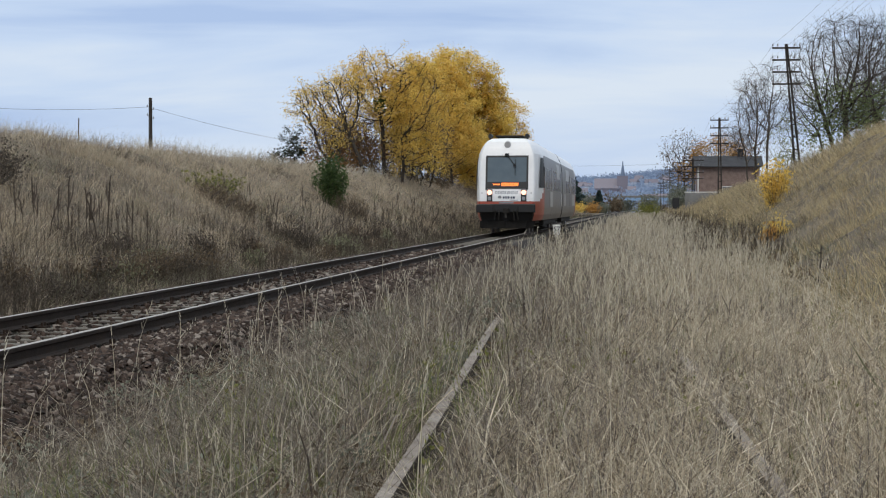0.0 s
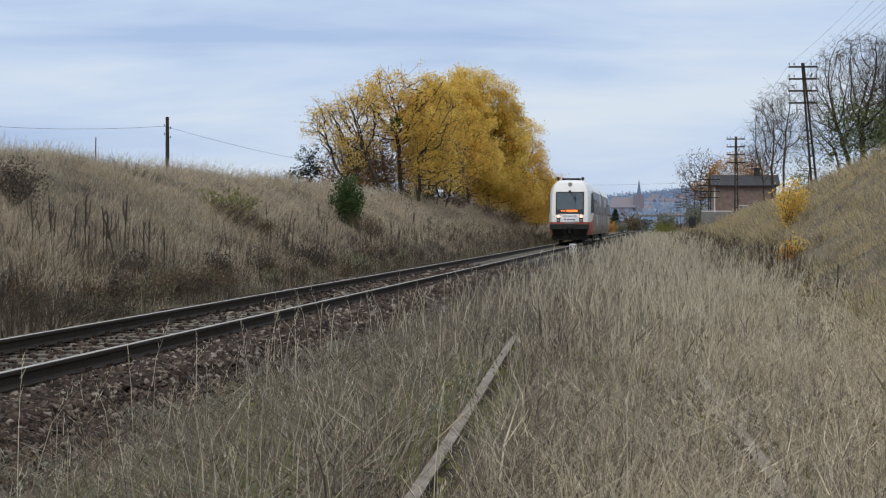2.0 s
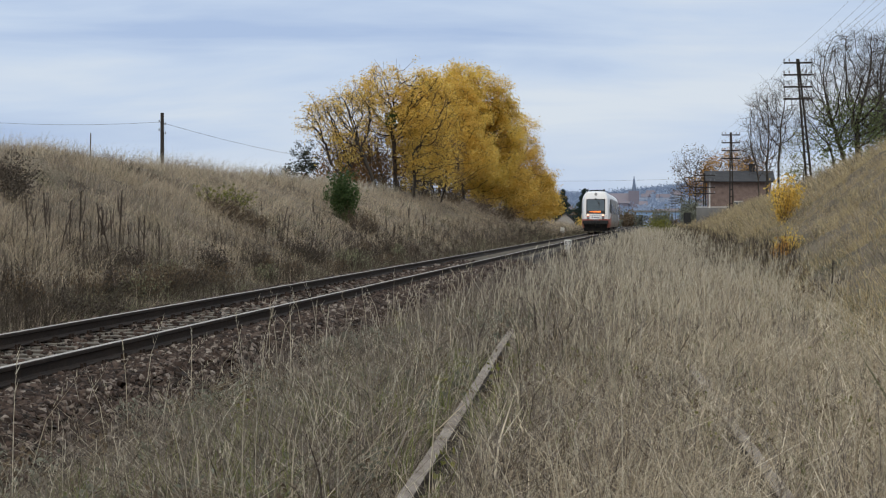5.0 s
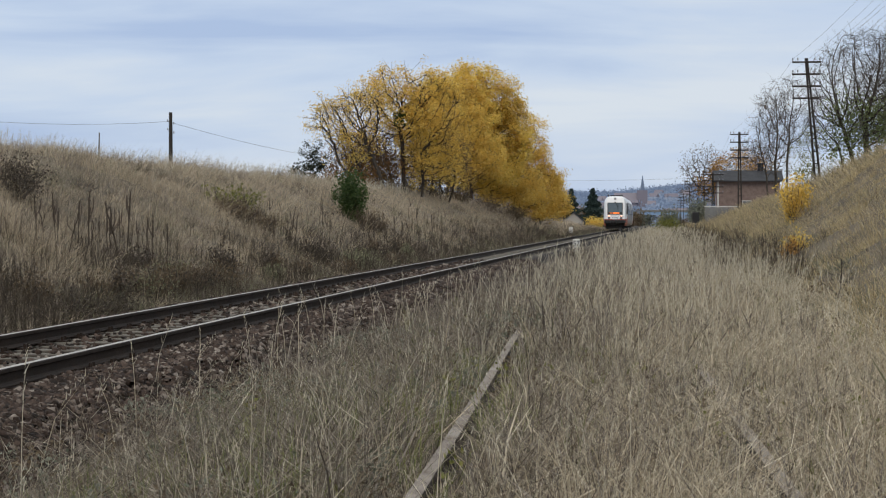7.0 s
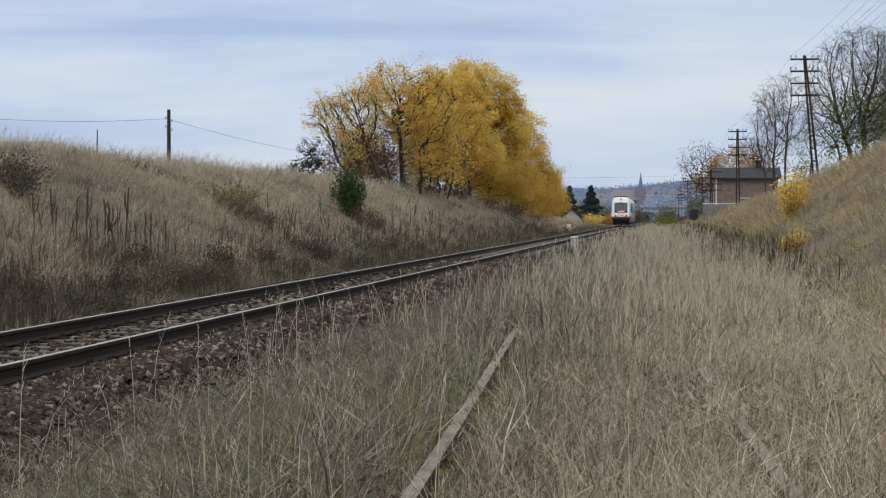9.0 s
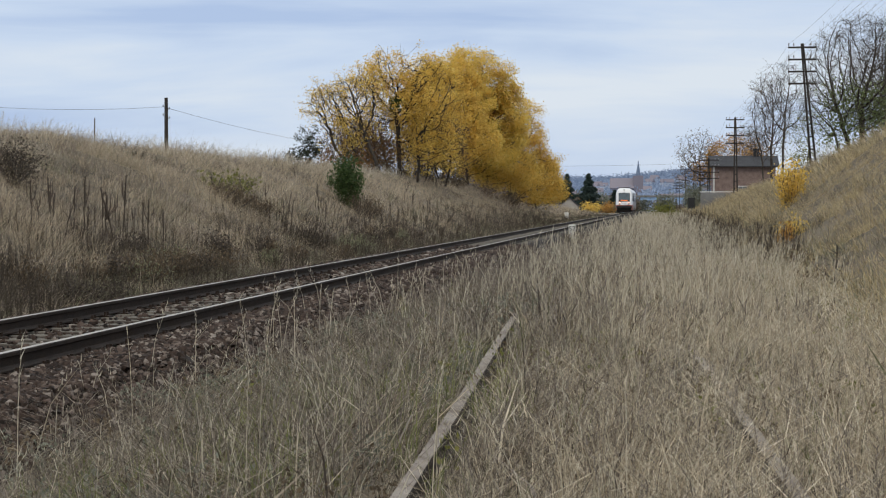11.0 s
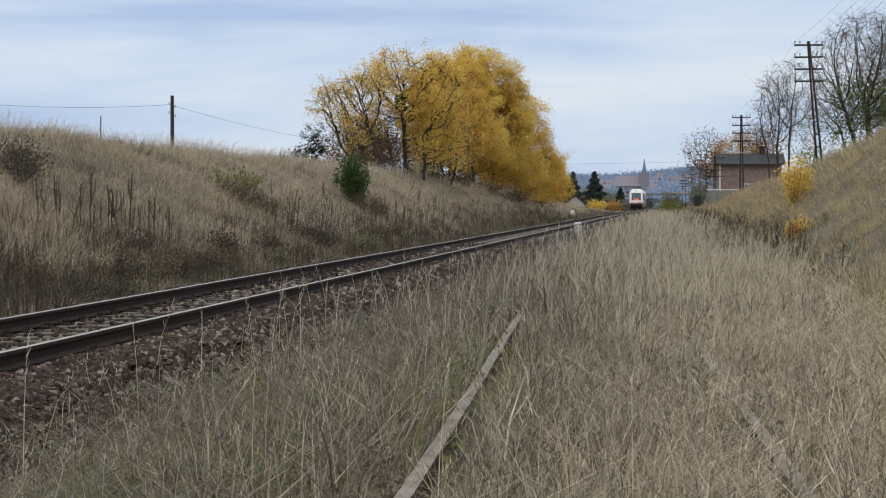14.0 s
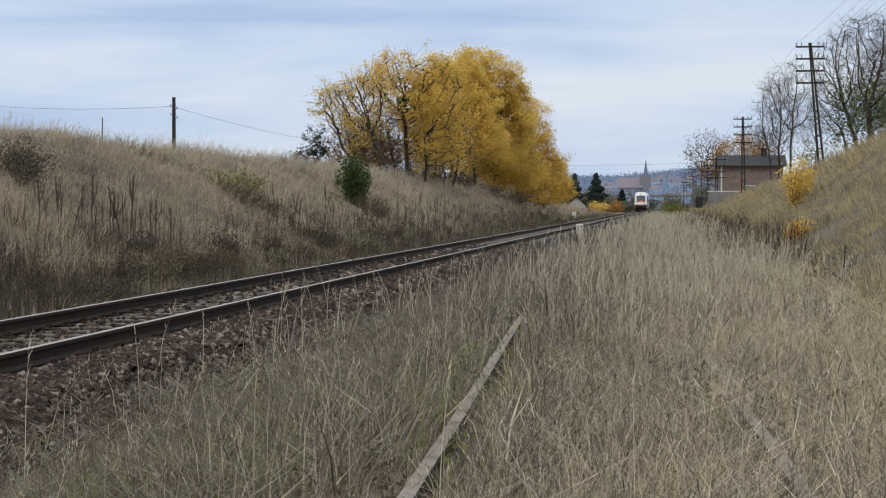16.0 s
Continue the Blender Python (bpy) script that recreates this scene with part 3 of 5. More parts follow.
    part("number_strip", slab_on_face(bmesh.new(), -0.32, 1.29, 0.3, 1.35, out=0.012), STEEL, tr)
    for sx in (-0.735, 0.735):
        hl = part("headlight_housing", slab_on_face(bmesh.new(), sx - 0.12, 1.38, sx + 0.12, 1.89, out=0.022), BLACK, tr, "dark light cluster housing")
        y = nose_y(1.75)
        part("tail_light", cyl(bmesh.new(), (sx, y - 0.06, 1.76), (sx, y + 0.02, 1.76), 0.1, 0.11, 16), LIT, hl, "lit reddish white lamp")
        part("reflector", slab_on_face(bmesh.new(), sx - 0.07, 1.42, sx + 0.07, 1.58, out=0.03), STEEL, hl)
        part("side_marker", cyl(bmesh.new(), (sx * 1.44, 0.06, 1.72), (sx * 1.44, 0.2, 1.72), 0.035, 0.035, 8), BLACK, tr)
    bm = cyl(bmesh.new(), (0, nose_y(3.84) - 0.09, 3.83), (0, nose_y(3.84) + 0.1, 3.85), 0.14, 0.15, 18)
    part("top_lamp", bm, PALEGREY, tr, "round grey top headlamp")
    bm = cyl(bmesh.new(), (0.0, 0.38, 3.38), (0.32, 0.22, 2.95), 0.018, 0.018, 6)
    cyl(bm, (0.36, 0.28, 3.2), (0.35, 0.1, 2.5), 0.016, 0.016, 6)
    box(bm, -0.09, 0.33, 3.32, 0.07, 0.47, 3.45)
    box(bm, 0.27, 0.19, 2.88, 0.38, 0.28, 3.0)
    part("wiper", bm, BLACK, tr, "black windscreen wiper")
    # buffers, coupler and plough
    part("bumper_beam", boxes((-1.16, -0.05, 0.9, 1.16, 0.35, 1.26), bevel=0.03), BLACK, tr, "black bumper beam")
    for sx in (-0.9, 0.9):
        bm = boxes((sx - 0.37, -0.5, 0.9, sx + 0.37, -0.42, 1.25), bevel=0.03)
        cyl(bm, (sx, -0.43, 1.07), (sx, 0.2, 1.07), 0.13, 0.17, 12)
        part("buffer", bm, BLACK, tr, "black rectangular buffer")
    bm = boxes((-0.12, -0.4, 0.85, 0.12, 0.1, 1.1), bevel=0.03)
    cyl(bm, (0, -0.42, 0.65), (0, -0.3, 1.0), 0.05, 0.05, 8)
    for sx in (-0.45, -0.3, 0.3, 0.45):
        cyl(bm, (sx * 1.15, -0.12, 0.55), (sx, -0.08, 1.0), 0.03, 0.03, 6)
    part("coupler", bm, UNDER, tr, "dark screw coupler and hoses")
    bm = bmesh.new()
    pts = [(-1.2, 0.3), (-0.85, 0.0), (0.0, -0.12), (0.85, 0.0), (1.2, 0.3)]
    lo = [bm.verts.new((x * 0.95, y - 0.06, 0.22)) for x, y in pts]
    hi = [bm.verts.new((x, y + 0.1, 0.55)) for x, y in pts]
    for i in range(4):
        bm.faces.new((lo[i], lo[i + 1], hi[i + 1], hi[i]))
    bmesh.ops.solidify(bm, geom=list(bm.faces), thickness=0.03)
    part("snow_plough", bm, UNDER, tr, "dark snow plough")
    part("end_frame", boxes((-1.1, 0.25, 0.5, 1.1, 0.6, 0.95), bevel=0.02), UNDER, tr)
    # cab and saloon glazing, stripes
    for side in (1, -1):
        bm = bmesh.new()
        grid = []
        for k in range(7):
            z = 1.98 + 1.32 * k / 6
            s0, s1 = 0.75 + 0.5 * (k / 6) ** 2, 2.8
            grid.append([bm.verts.new((side * (hull_at(q, z) + 0.03), q + nose_y(z) * max(0.0, 1 - q / 4.0), z)) for q in np.linspace(s0, s1, 6)])
        for a, b in zip(grid, grid[1:]):
            for k in range(5):
                bm.faces.new((a[k], a[k + 1], b[k + 1], b[k]))
        part("cab_window", bm, BLACK, tr, "dark cab side window")
        part("door_handle_rail", cyl(bmesh.new(), (side * 1.48, 2.45, 2.0), (side * 1.48, 2.45, 2.9), 0.025, 0.025, 6), BLACK, tr)
        for off in (0.0, mid + 0.35):
            for i in range(7):
                y = off + 4.6 + i * 2.1
                if y + 1.5 > off + mid - 1.2:
                    continue
                part("saloon_window", side_plate(bmesh.new(), side, y, 1.95, y + 1.75, 2.9), SALOON, tr)
            part("passenger_door", side_plate(bmesh.new(), side, off + 9.6, 0.75, off + 11.0, 3.0, out=0.016), COACHGREY, tr, "grey plug door")
        for y, z, w, h in ((14.6, 2.55, 3.0, 0.75), (8.0, 1.15, 2.6, 0.72), (18.6, 1.2, 1.6, 0.66), (25.0, 2.6, 4.4, 0.65), (23.0, 1.2, 1.8, 0.66), (34.0, 1.2, 4.0, 0.7)):
            part("paint_square", side_plate(bmesh.new(), side, y, z, y + w, z + h, out=0.022), PALEGREY, tr, "pale painted square")
    # roof gear
    bm = boxes((-0.62, 1.7, 4.2, 0.62, 3.4, 4.28), bevel=0.03)
    for sx in (-0.5, 0.5):
        box(bm, sx - 0.04, 1.9, 3.95, sx + 0.04, 3.2, 4.22)
    part("roof_unit", bm, UNDER, tr, "low dark roof unit")
    for sx in (-0.86, 0.76):
        bm = cyl(bmesh.new(), (sx, 1.75, 4.26), (sx, 2.15, 4.26), 0.09, 0.11, 12)
        box(bm, sx - 0.04, 1.85, 3.9, sx + 0.04, 2.05, 4.2)
        part("horn", bm, BLACK, tr, "black roof horn")
    for y in (10, 16, 27):
        part("roof_vent", boxes((0.5, y, 3.95, 0.8, y + 0.6, 4.18), bevel=0.04), STEEL, tr)
    # running gear
    for y in (3.6, mid, TRAIN_LENGTH - 3.6):
        bm = boxes((-1.1, y - 1.7, 0.4, -0.95, y + 1.7, 0.72), (0.95, y - 1.7, 0.4, 1.1, y + 1.7, 0.72), (-1.0, y - 0.3, 0.35, 1.0, y + 0.3, 0.6), bevel=0.03)
        bg = part("bogie", bm, UNDER, tr, "dark grimy bogie frame")
        for yy in (y - 1.25, y + 1.25):
            for sx in (-0.76, 0.76):
                bm = cyl(bmesh.new(), (sx - 0.07, yy, 0.43), (sx + 0.07, yy, 0.43), 0.43, 0.43, 20)
                part("wheel", bm, STEEL, bg, "steel wheel")
    for y0, y1 in ((6.2, 17.5), (24.2, 35.5)):
        part("underfloor_box", boxes((-1.25, y0, 0.3, 1.25, y1, 0.85), bevel=0.05), UNDER, tr, "dark underfloor equipment")
    return tr


train = build_train()


# ---- plants ----
def leaf_mesh(rng, centres, count, sigma, size, out=None):
    """Two-triangle leaves scattered round the centres; out: a point that the leaves turn away from."""
    c = centres[rng.integers(0, len(centres), count)] + rng.normal(0, sigma, (count, 3))
    face = rng.normal(0, 1, (count, 3))
    if out is not None:
        d = c - np.array(out)
        face = face * 0.5 + d / (np.linalg.norm(d, axis=1)[:, None] + 1e-6) + np.array([0, 0, 0.45])
    u = np.cross(face, rng.normal(0, 1, (count, 3)))
    u /= np.linalg.norm(u, axis=1)[:, None]
    w = np.cross(face, u)
    w /= np.linalg.norm(w, axis=1)[:, None]
    s = rng.uniform(0.6, 1.3, (count, 1)) * size
    bend = np.cross(u, w) * s * 0.25
    v = np.stack([c - u * s, c - w * s * 0.6 + bend, c + u * s, c + w * s * 0.6 + bend], 1).reshape(-1, 3)
    i = np.arange(count)[:, None] * 4
    f = np.concatenate([i + np.array([[0, 1, 2]]), i + np.array([[0, 2, 3]])], 1).reshape(-1, 3)
    return v, f


def in_lobes(rng, lobes, n, shell=0.0):
    """Places inside a union of ellipsoids (dx, dy, dz, rx, ry, rz); shell 0 to 1 keeps to their outer part."""
    lb = np.array(lobes, dtype=float)
    weight = lb[:, 3] * lb[:, 4] * lb[:, 5]
    k = rng.choice(len(lb), n, p=weight / weight.sum())
    u = rng.normal(0, 1, (n, 3))
    u *= (rng.uniform(shell, 1.0, n) ** (1 / 3) / np.linalg.norm(u, axis=1))[:, None]
    return lb[k, :3] + u * lb[k, 3:]


def colonize(rng, stems, goals, step, reach, kill, rise=0.1, wander=0.25, limit=7000):
    """Branches grow from the stems towards the goals, each to those nearest to it. Returns places, parents and loads."""
    pos, par = [], []
    for stem in stems:
        for i, p in enumerate(stem):
            par.append(len(pos) - 1 if i else -1)
            pos.append(p)
    pos = np.array(pos, dtype=float)
    kids = np.zeros(len(pos), dtype=int)
    d = np.linalg.norm(goals[:, None] - pos[None], axis=2)
    near, dist = d.argmin(1), d.min(1)
    for _ in range(200):
        act = (dist < reach) & (kids[near] < 4)
        if not act.any() or len(pos) > limit:
            break
        pull = np.zeros((len(pos), 3))
        np.add.at(pull, near[act], (goals[act] - pos[near[act]]) / (dist[act][:, None] + 1e-6))
        who = np.unique(near[act])
        g = pull[who]
        g /= np.linalg.norm(g, axis=1)[:, None] + 1e-6
        g += rng.normal(0, wander, g.shape) + np.array([0, 0, rise])
        g /= np.linalg.norm(g, axis=1)[:, None]
        fresh = pos[who] + g * step
        base = len(pos)
        pos = np.concatenate([pos, fresh])
        par += who.tolist()
        kids[who] += 1
        kids = np.concatenate([kids, np.zeros(len(fresh), dtype=int)])
        d = np.linalg.norm(goals[:, None] - fresh[None], axis=2)
        m = d.min(1)
        closer = m < dist
        near = np.where(closer, base + d.argmin(1), near)
        dist = np.where(closer, m, dist)
        keep = dist > kill
        goals, near, dist = goals[keep], near[keep], dist[keep]
        if not len(goals):
            break
    load = np.ones(len(pos))
    for i in range(len(pos) - 1, -1, -1):
        if par[i] >= 0:
            load[par[i]] += load[i]
    return pos, np.array(par), load


def branch_paths(pos, par, load, tip, power=0.45):
    """Splits a grown skeleton into tapered tubes, the heaviest child going on with its parent's tube."""
    heavy = {}
    for i, p in enumerate(par):
        if p >= 0 and (p not in heavy or load[i] > load[heavy[p]]):
            heavy[int(p)] = i
    r = tip * load ** power
    paths = []
    for i, p in enumerate(par):
        if p >= 0 and heavy[int(p)] == i:
            continue
        path = [(*pos[p], r[i])] if p >= 0 else []
        j = i
        while j is not None:
            path.append((*pos[j], r[j]))
            j = heavy.get(j)
        if len(path) > 1:
            paths.append(path)
    return paths


def grown_tree(name, seed, x, y, stems, lobes, goals, label, leaf=None, leaves=0, size=0.07, sigma=0.16, step=0.3, reach=4.0, kill=0.45, tip=0.012, twigs=2, twig=0.4, rise=0.1, shell=0.0, power=0.45, wander=0.25, category="tree"):
    """A tree whose limbs fill its lobes. stems: lists of (x, y, z) from the foot up."""
    rng = np.random.default_rng(seed)
    ob = empty(name, x, y, float(ground_z(x, y)) - 0.1, label, category)
    stems = [[tuple(np.array(a) * (1 - t) + np.array(b) * t + rng.normal(0, 0.03, 3) * (i + k > 0)) for i, (a, b) in enumerate(zip(st, st[1:])) for k, t in enumerate((0, 0.33, 0.67))] + [st[-1]] for st in stems]
    pos, par, load = colonize(rng, stems, in_lobes(rng, lobes, goals, shell), step, reach, kill, rise, wander)
    paths = branch_paths(pos, par, load, tip, power)
    v, f = tube_arrays([p for p in paths if p[0][3] > tip * 2.2], 6)
    from_arrays("trunk", v, f, BARK, ob, smooth=True)
    ends = np.where(load <= 3)[0]
    fine = [p for p in paths if p[0][3] <= tip * 2.2]
    for i in ends:
        d = pos[i] - pos[par[i]]
        d /= np.linalg.norm(d) + 1e-6
        for _ in range(twigs):
            e = d + rng.normal(0, 0.55, 3)
            q = pos[i] + e * twig * rng.uniform(0.4, 0.8)
            e = e + rng.normal(0, 0.3, 3) + np.array([0, 0, rise])
            fine.append([(*pos[i], tip * 0.8), (*q, tip * 0.65), (*(q + e * twig * rng.uniform(0.3, 0.6)), tip * 0.4)])
    v, f = tube_arrays(fine, 3)
    from_arrays("twig_canopy", v, f, TWIG, ob)
    if leaves:
        spread = np.array([p[-1][:3] for p in fine])
        if leaves > 10000:  # a full crown has hollows between its boughs
            spread = spread[wob(spread[:, 0] + spread[:, 1], spread[:, 2], 1.3, seed) > -0.28]
        mid = np.average(np.array(lobes)[:, :3], axis=0)
        v, f = leaf_mesh(rng, spread[spread[:, 2] > 0.3], leaves, sigma, size, mid - np.array([0, 0, 1.0]))
        from_arrays("crown", v, f, leaf, ob)
    return ob, pos, load


def leafy_tree(name, seed, x, y, height, lobes, label, leaf, leaves, size=0.075, goals=500, sigma=0.2, category="tree"):
    """A full crown on a single trunk; lobes (dx, dz, half width, half height)."""
    rng = np.random.default_rng(seed)
    stem = [(0, 0, 0), (rng.normal(0, 0.1), 0, height * 0.2), (lobes[0][0] * 0.5 + rng.normal(0, 0.15), 0, height * 0.42)]
    return grown_tree(name, seed, x, y, [stem], [(dx, -0.1 * w, dz, w, w * 0.8, h) for dx, dz, w, h in lobes], goals, label, leaf, leaves, size, sigma, step=0.35, reach=6.0, kill=0.42, tip=0.01, twigs=2, twig=0.4, shell=0.35, power=0.38, wander=0.2, category=category)[0]


def bush(name, seed, x, y, height, width, label, leaf, leaves, size=0.05, lift=0.0, category="bush"):
    rng = np.random.default_rng(seed)
    z = float(ground_z(x, y)) - 0.05
    ob = empty(name, x, y, z, label, category)
    paths, tips = [], []
    for i in range(14):
        a, r = rng.uniform(0, 6.28), rng.uniform(0.1, 0.5) * width
        top = np.array([math.cos(a) * r, math.sin(a) * r, height * rng.uniform(0.55, 1.0) * (1 - 0.5 * (r / (0.6 * width)) ** 2)])
        foot = np.array([math.cos(a) * r * 0.15, math.sin(a) * r * 0.15, 0])
        p = []
        for t in np.linspace(0, 1, 6):
            q = foot + (top - foot) * t + rng.normal(0, 0.03, 3) * height * t
            p.append((*q, 0.022 * (1 - 0.8 * t)))
            if t > 0.15 + lift:
                tips.append(q)
        paths.append(p)
    v, f = tube_arrays(paths, 4)
    tagged(from_arrays("stem_tangle", v, f, TWIG, ob), kind="stuff")
    v, f = leaf_mesh(rng, np.array(tips), leaves, width * 0.09, size)
    from_arrays("foliage", v, f, leaf, ob)
    return ob


def conifer(seed, x, y, height, width, label):
    rng = np.random.default_rng(seed)
    z = float(ground_z(x, y)) - 0.1
    ob = empty("conifer", x, y, z, label, "tree", "conifers below the line")
    v, f = tube_arrays([[(0, 0, 0, 0.22), (0, 0, height * 0.6, 0.12), (0, 0, height, 0.02)]], 6)
    from_arrays("trunk", v, f, BARK, ob)
    n = 2600
    t = rng.random(n) ** 0.8
    r = width * 0.72 * (1 - t) * np.sqrt(rng.random(n)) * (0.8 + 0.3 * np.sin(t * 34)) + 0.05
    a = rng.uniform(0, 6.28, n)
    c = np.stack([r * np.cos(a), r * np.sin(a), height * (0.06 + 0.94 * t)], -1)
    v, f = leaf_mesh(rng, c, n * 2, 0.12, 0.3)
    from_arrays("crown", v, f, NEEDLE, ob)
    return ob


def blades(rng, x, y, z, height, width, lean=0.35, segs=2, wind=(0.12, 0.0)):
    """Grass blades: arrays of foot places and sizes to verts and triangles."""
    n = len(x)
    a = rng.uniform(0, 2 * math.pi, n)
    tilt = rng.normal(0, lean, (n, 2)) + np.array(wind)
    # blades face along the line of the cutting, turned by chance
    fx, fy = np.cos(a * 0.5 - 0.8), np.sin(a * 0.5 - 0.8)
    h, w = height[:, None], width[:, None] * 0.5
    foot = np.stack([x, y, z], -1)
    face = np.stack([fx, fy, np.zeros(n)], -1)
    up = np.array([0, 0, 1.0])
    bend = np.concatenate([tilt, np.zeros((n, 1))], 1)
    if segs == 1:
        v = np.stack([foot - face * w, foot + face * w, foot + up * h + bend * h], 1).reshape(-1, 3)
        f = np.arange(n * 3).reshape(n, 3)
        return v, f
    m = foot + up * h * 0.55 + bend * h * 0.32
    t = foot + up * h * (1 - 0.3 * np.minimum(1, (tilt ** 2).sum(1)[:, None])) + bend * h
    v = np.stack([foot - face * w, foot + face * w, m - face * w * 0.8, m + face * w * 0.8, t], 1).reshape(-1, 3)
    i = np.arange(n)[:, None] * 5
    f = np.concatenate([i + np.array([[0, 1, 3]]), i + np.array([[0, 3, 2]]), i + np.array([[2, 3, 4]])], 1).reshape(-1, 3)
    return v, f


def scatter(rng, n, x0, x1, y0, y1, power=1.0):
    """Places whose density falls off with distance; power 1: even."""
    y = y0 + (y1 - y0) * rng.random(n) ** power
    return rng.uniform(x0, x1, n), y


def patchy(x, y, s, seed):
    return 0.5 + 0.5 * wob(x, y, s, seed)


def grass_object(name, label, arrays, material):
    v = np.concatenate([a[0] for a in arrays])
    offs = np.cumsum([0] + [len(a[0]) for a in arrays[:-1]])
    f = np.concatenate([a[1] + o for a, o in zip(arrays, offs)])
    tagged(from_arrays(name, v, f, material), label, "grass", kind="stuff")


def clear_of_rails(x, y):
    """Keeps blades off the rails of the siding."""
    d = x - siding_x(y)
    return (np.abs(d) > 0.05) & ((np.abs(d - 1.505) > 0.03) | (y > 9.0))


def field_grass():
    rng = np.random.default_rng(11)
    near, brown, green, pale, grey = [], [], [], [], []
    # between the ballast and the slope opposite, in belts by distance
    for n, y0, y1, w0, h0, x0, x1 in ((26000, -7.0, 5.0, 0.008, 0.3, -4.2, 3.2), (150000, 5.0, 14, 0.0036, 0.4, -4.2, 2.8), (115000, 14, 30, 0.0072, 0.45, -4.3, 3.8), (80000, 30, 80, 0.014, 0.5, -4.2, 4.2), (36000, 80, 330, 0.04, 0.5, -4.0, 4.4)):
        x, y = scatter(rng, n, x0, x1, y0, y1, 1.3)
        # most blades stand in tussocks
        m = n // 18
        tx, ty = scatter(rng, m, x0, x1, y0, y1, 1.3)
        k = rng.integers(0, m, n)
        tuft = rng.random(n) < 0.72
        x = np.where(tuft, tx[k] + rng.normal(0, 0.03 + 0.003 * abs(y0), n), x)
        y = np.where(tuft, ty[k] + rng.normal(0, 0.04 + 0.004 * abs(y0), n), y)
        kind = np.where(rng.random(n) < 0.8, rng.random(m)[k], rng.random(n))
        splay = np.where(tuft[:, None], np.stack([x - tx[k], (y - ty[k]) * 0.5], -1) * 2.2, 0.0)
        tall = np.where(tuft, rng.uniform(0.55, 1.35, m)[k], 0.8)
        edge = smooth(-3.1, -4.0, x + 0.35 * wob(x, y, 0.9, 9))
        keep = clear_of_rails(x, y) & (rng.random(n) > np.maximum(edge * 0.97, 0.4 * smooth(-1.2, -2.6, x))) & (np.abs(x) < 0.34 * np.maximum(y, 10) + 0.6)
        keep &= rng.random(n) < 0.2 + 0.8 * smooth(0.3, 0.6, patchy(x, y, 2.3, 8)) * (0.55 + 0.45 * smooth(0.3, 0.55, patchy(x, y, 4.5, 18)))
        keep &= x < 1.6 + 0.35 * wob(x, y, 0.7, 45) + 0.6 * smooth(15, 9, y)
        x, y, tall, kind, splay = x[keep], y[keep], tall[keep], kind[keep], splay[keep]
        z = ground_z(x, y) - 0.02
        lowleft = smooth(-1.4, -3.6, x)
        pt = patchy(x, y, 1.1, 3)
        h = h0 * tall * rng.uniform(0.3, 1.25, len(x)) * (0.6 + 0.6 * pt) * (1 - 0.68 * lowleft)
        h = h * (1 - 0.45 * smooth(0.7, 1.7, x) * smooth(11, 16, y))
        by_rail = np.abs(x - siding_x(y)) < 0.2
        h = np.where(by_rail & (y < 16.2), h * 0.4, h)
        h = np.where((np.abs(x - siding_x(y)) < 0.35) & (y > 22.5) & (y < 27), h * 0.3, h)
        h = np.where((np.abs(x - siding_x(y) - 1.505) < 0.16) & (y < 9.4), h * 0.7, h)
        w = w0 * rng.lognormal(-0.05, 0.5, len(x))
        pick = kind
        g = pick < 0.035 + 0.03 * smooth(-0.5, -2.2, x) * (y < 16) + 0.07 * (patchy(x, y, 0.8, 21) > 0.58) * smooth(0.8, -1.5, x) + 0.1 * (patchy(x, y, 0.8, 26) > 0.62)
        dk = pick > 0.86 - 0.22 * smooth(0.8, -1.0, x) - 0.2 * (patchy(x, y, 1.6, 55) > 0.6) - 0.35 * smooth(22, 45, y) * (patchy(x, y, 0.5, 57) > 0.55)
        warm = (kind * 7.3) % 1.0 < 0.12 + 0.86 * smooth(-2.1, -0.3, x + 0.9 * wob(x, y, 0.5, 71))
        for sel, dest in ((~g & ~dk & warm, near), (~g & ~dk & ~warm, brown), (g, green), (dk, grey)):
            dest.append(blades(rng, x[sel], y[sel], z[sel], h[sel], w[sel], 0.42 + 0.2 * (h0 < 0.45), 2 if y1 <= 30 else 1, splay[sel] + np.array([0.06, 0.0])))
    # broken and fallen straws between the standing ones
    for n, y0, y1, w0 in ((34000, 5.5, 14, 0.004), (36000, 14, 34, 0.0065)):
        x, y = scatter(rng, n, -4.0, 2.0, y0, y1, 1.3)
        edge = smooth(-3.1, -3.9, x + 0.35 * wob(x, y, 0.9, 9))
        ok = clear_of_rails(x, y) & (rng.random(n) > edge * 0.95) & (np.abs(x) < 0.34 * y + 0.6)
        x, y = x[ok], y[ok]
        top = 0.34 * (0.6 + 0.6 * patchy(x, y, 1.1, 3)) * np.where((np.abs(x - siding_x(y)) < 0.2) & (y < 18.5), 0.35, 1)
        z = ground_z(x, y) + rng.random(len(x)) * top
        h = rng.uniform(0.05, 0.16, len(x))
        w = w0 * rng.uniform(0.6, 1.5, len(x))
        half = rng.random(len(x)) < smooth(-1.6, 1.2, x)
        near.append(blades(rng, x[half], y[half], z[half], h[half], w[half], 1.6, 1, (0, 0)))
        brown.append(blades(rng, x[~half], y[~half], z[~half], h[~half], w[~half], 1.6, 1, (0, 0)))
    # bleached scraps in the short grass by the ballast
    x, y = scatter(rng, 5500, -4.1, -1.3, 6.0, 22, 1.2)
    ok = clear_of_rails(x, y) & (patchy(x, y, 1.4, 95) > 0.38)
    x, y = x[ok], y[ok]
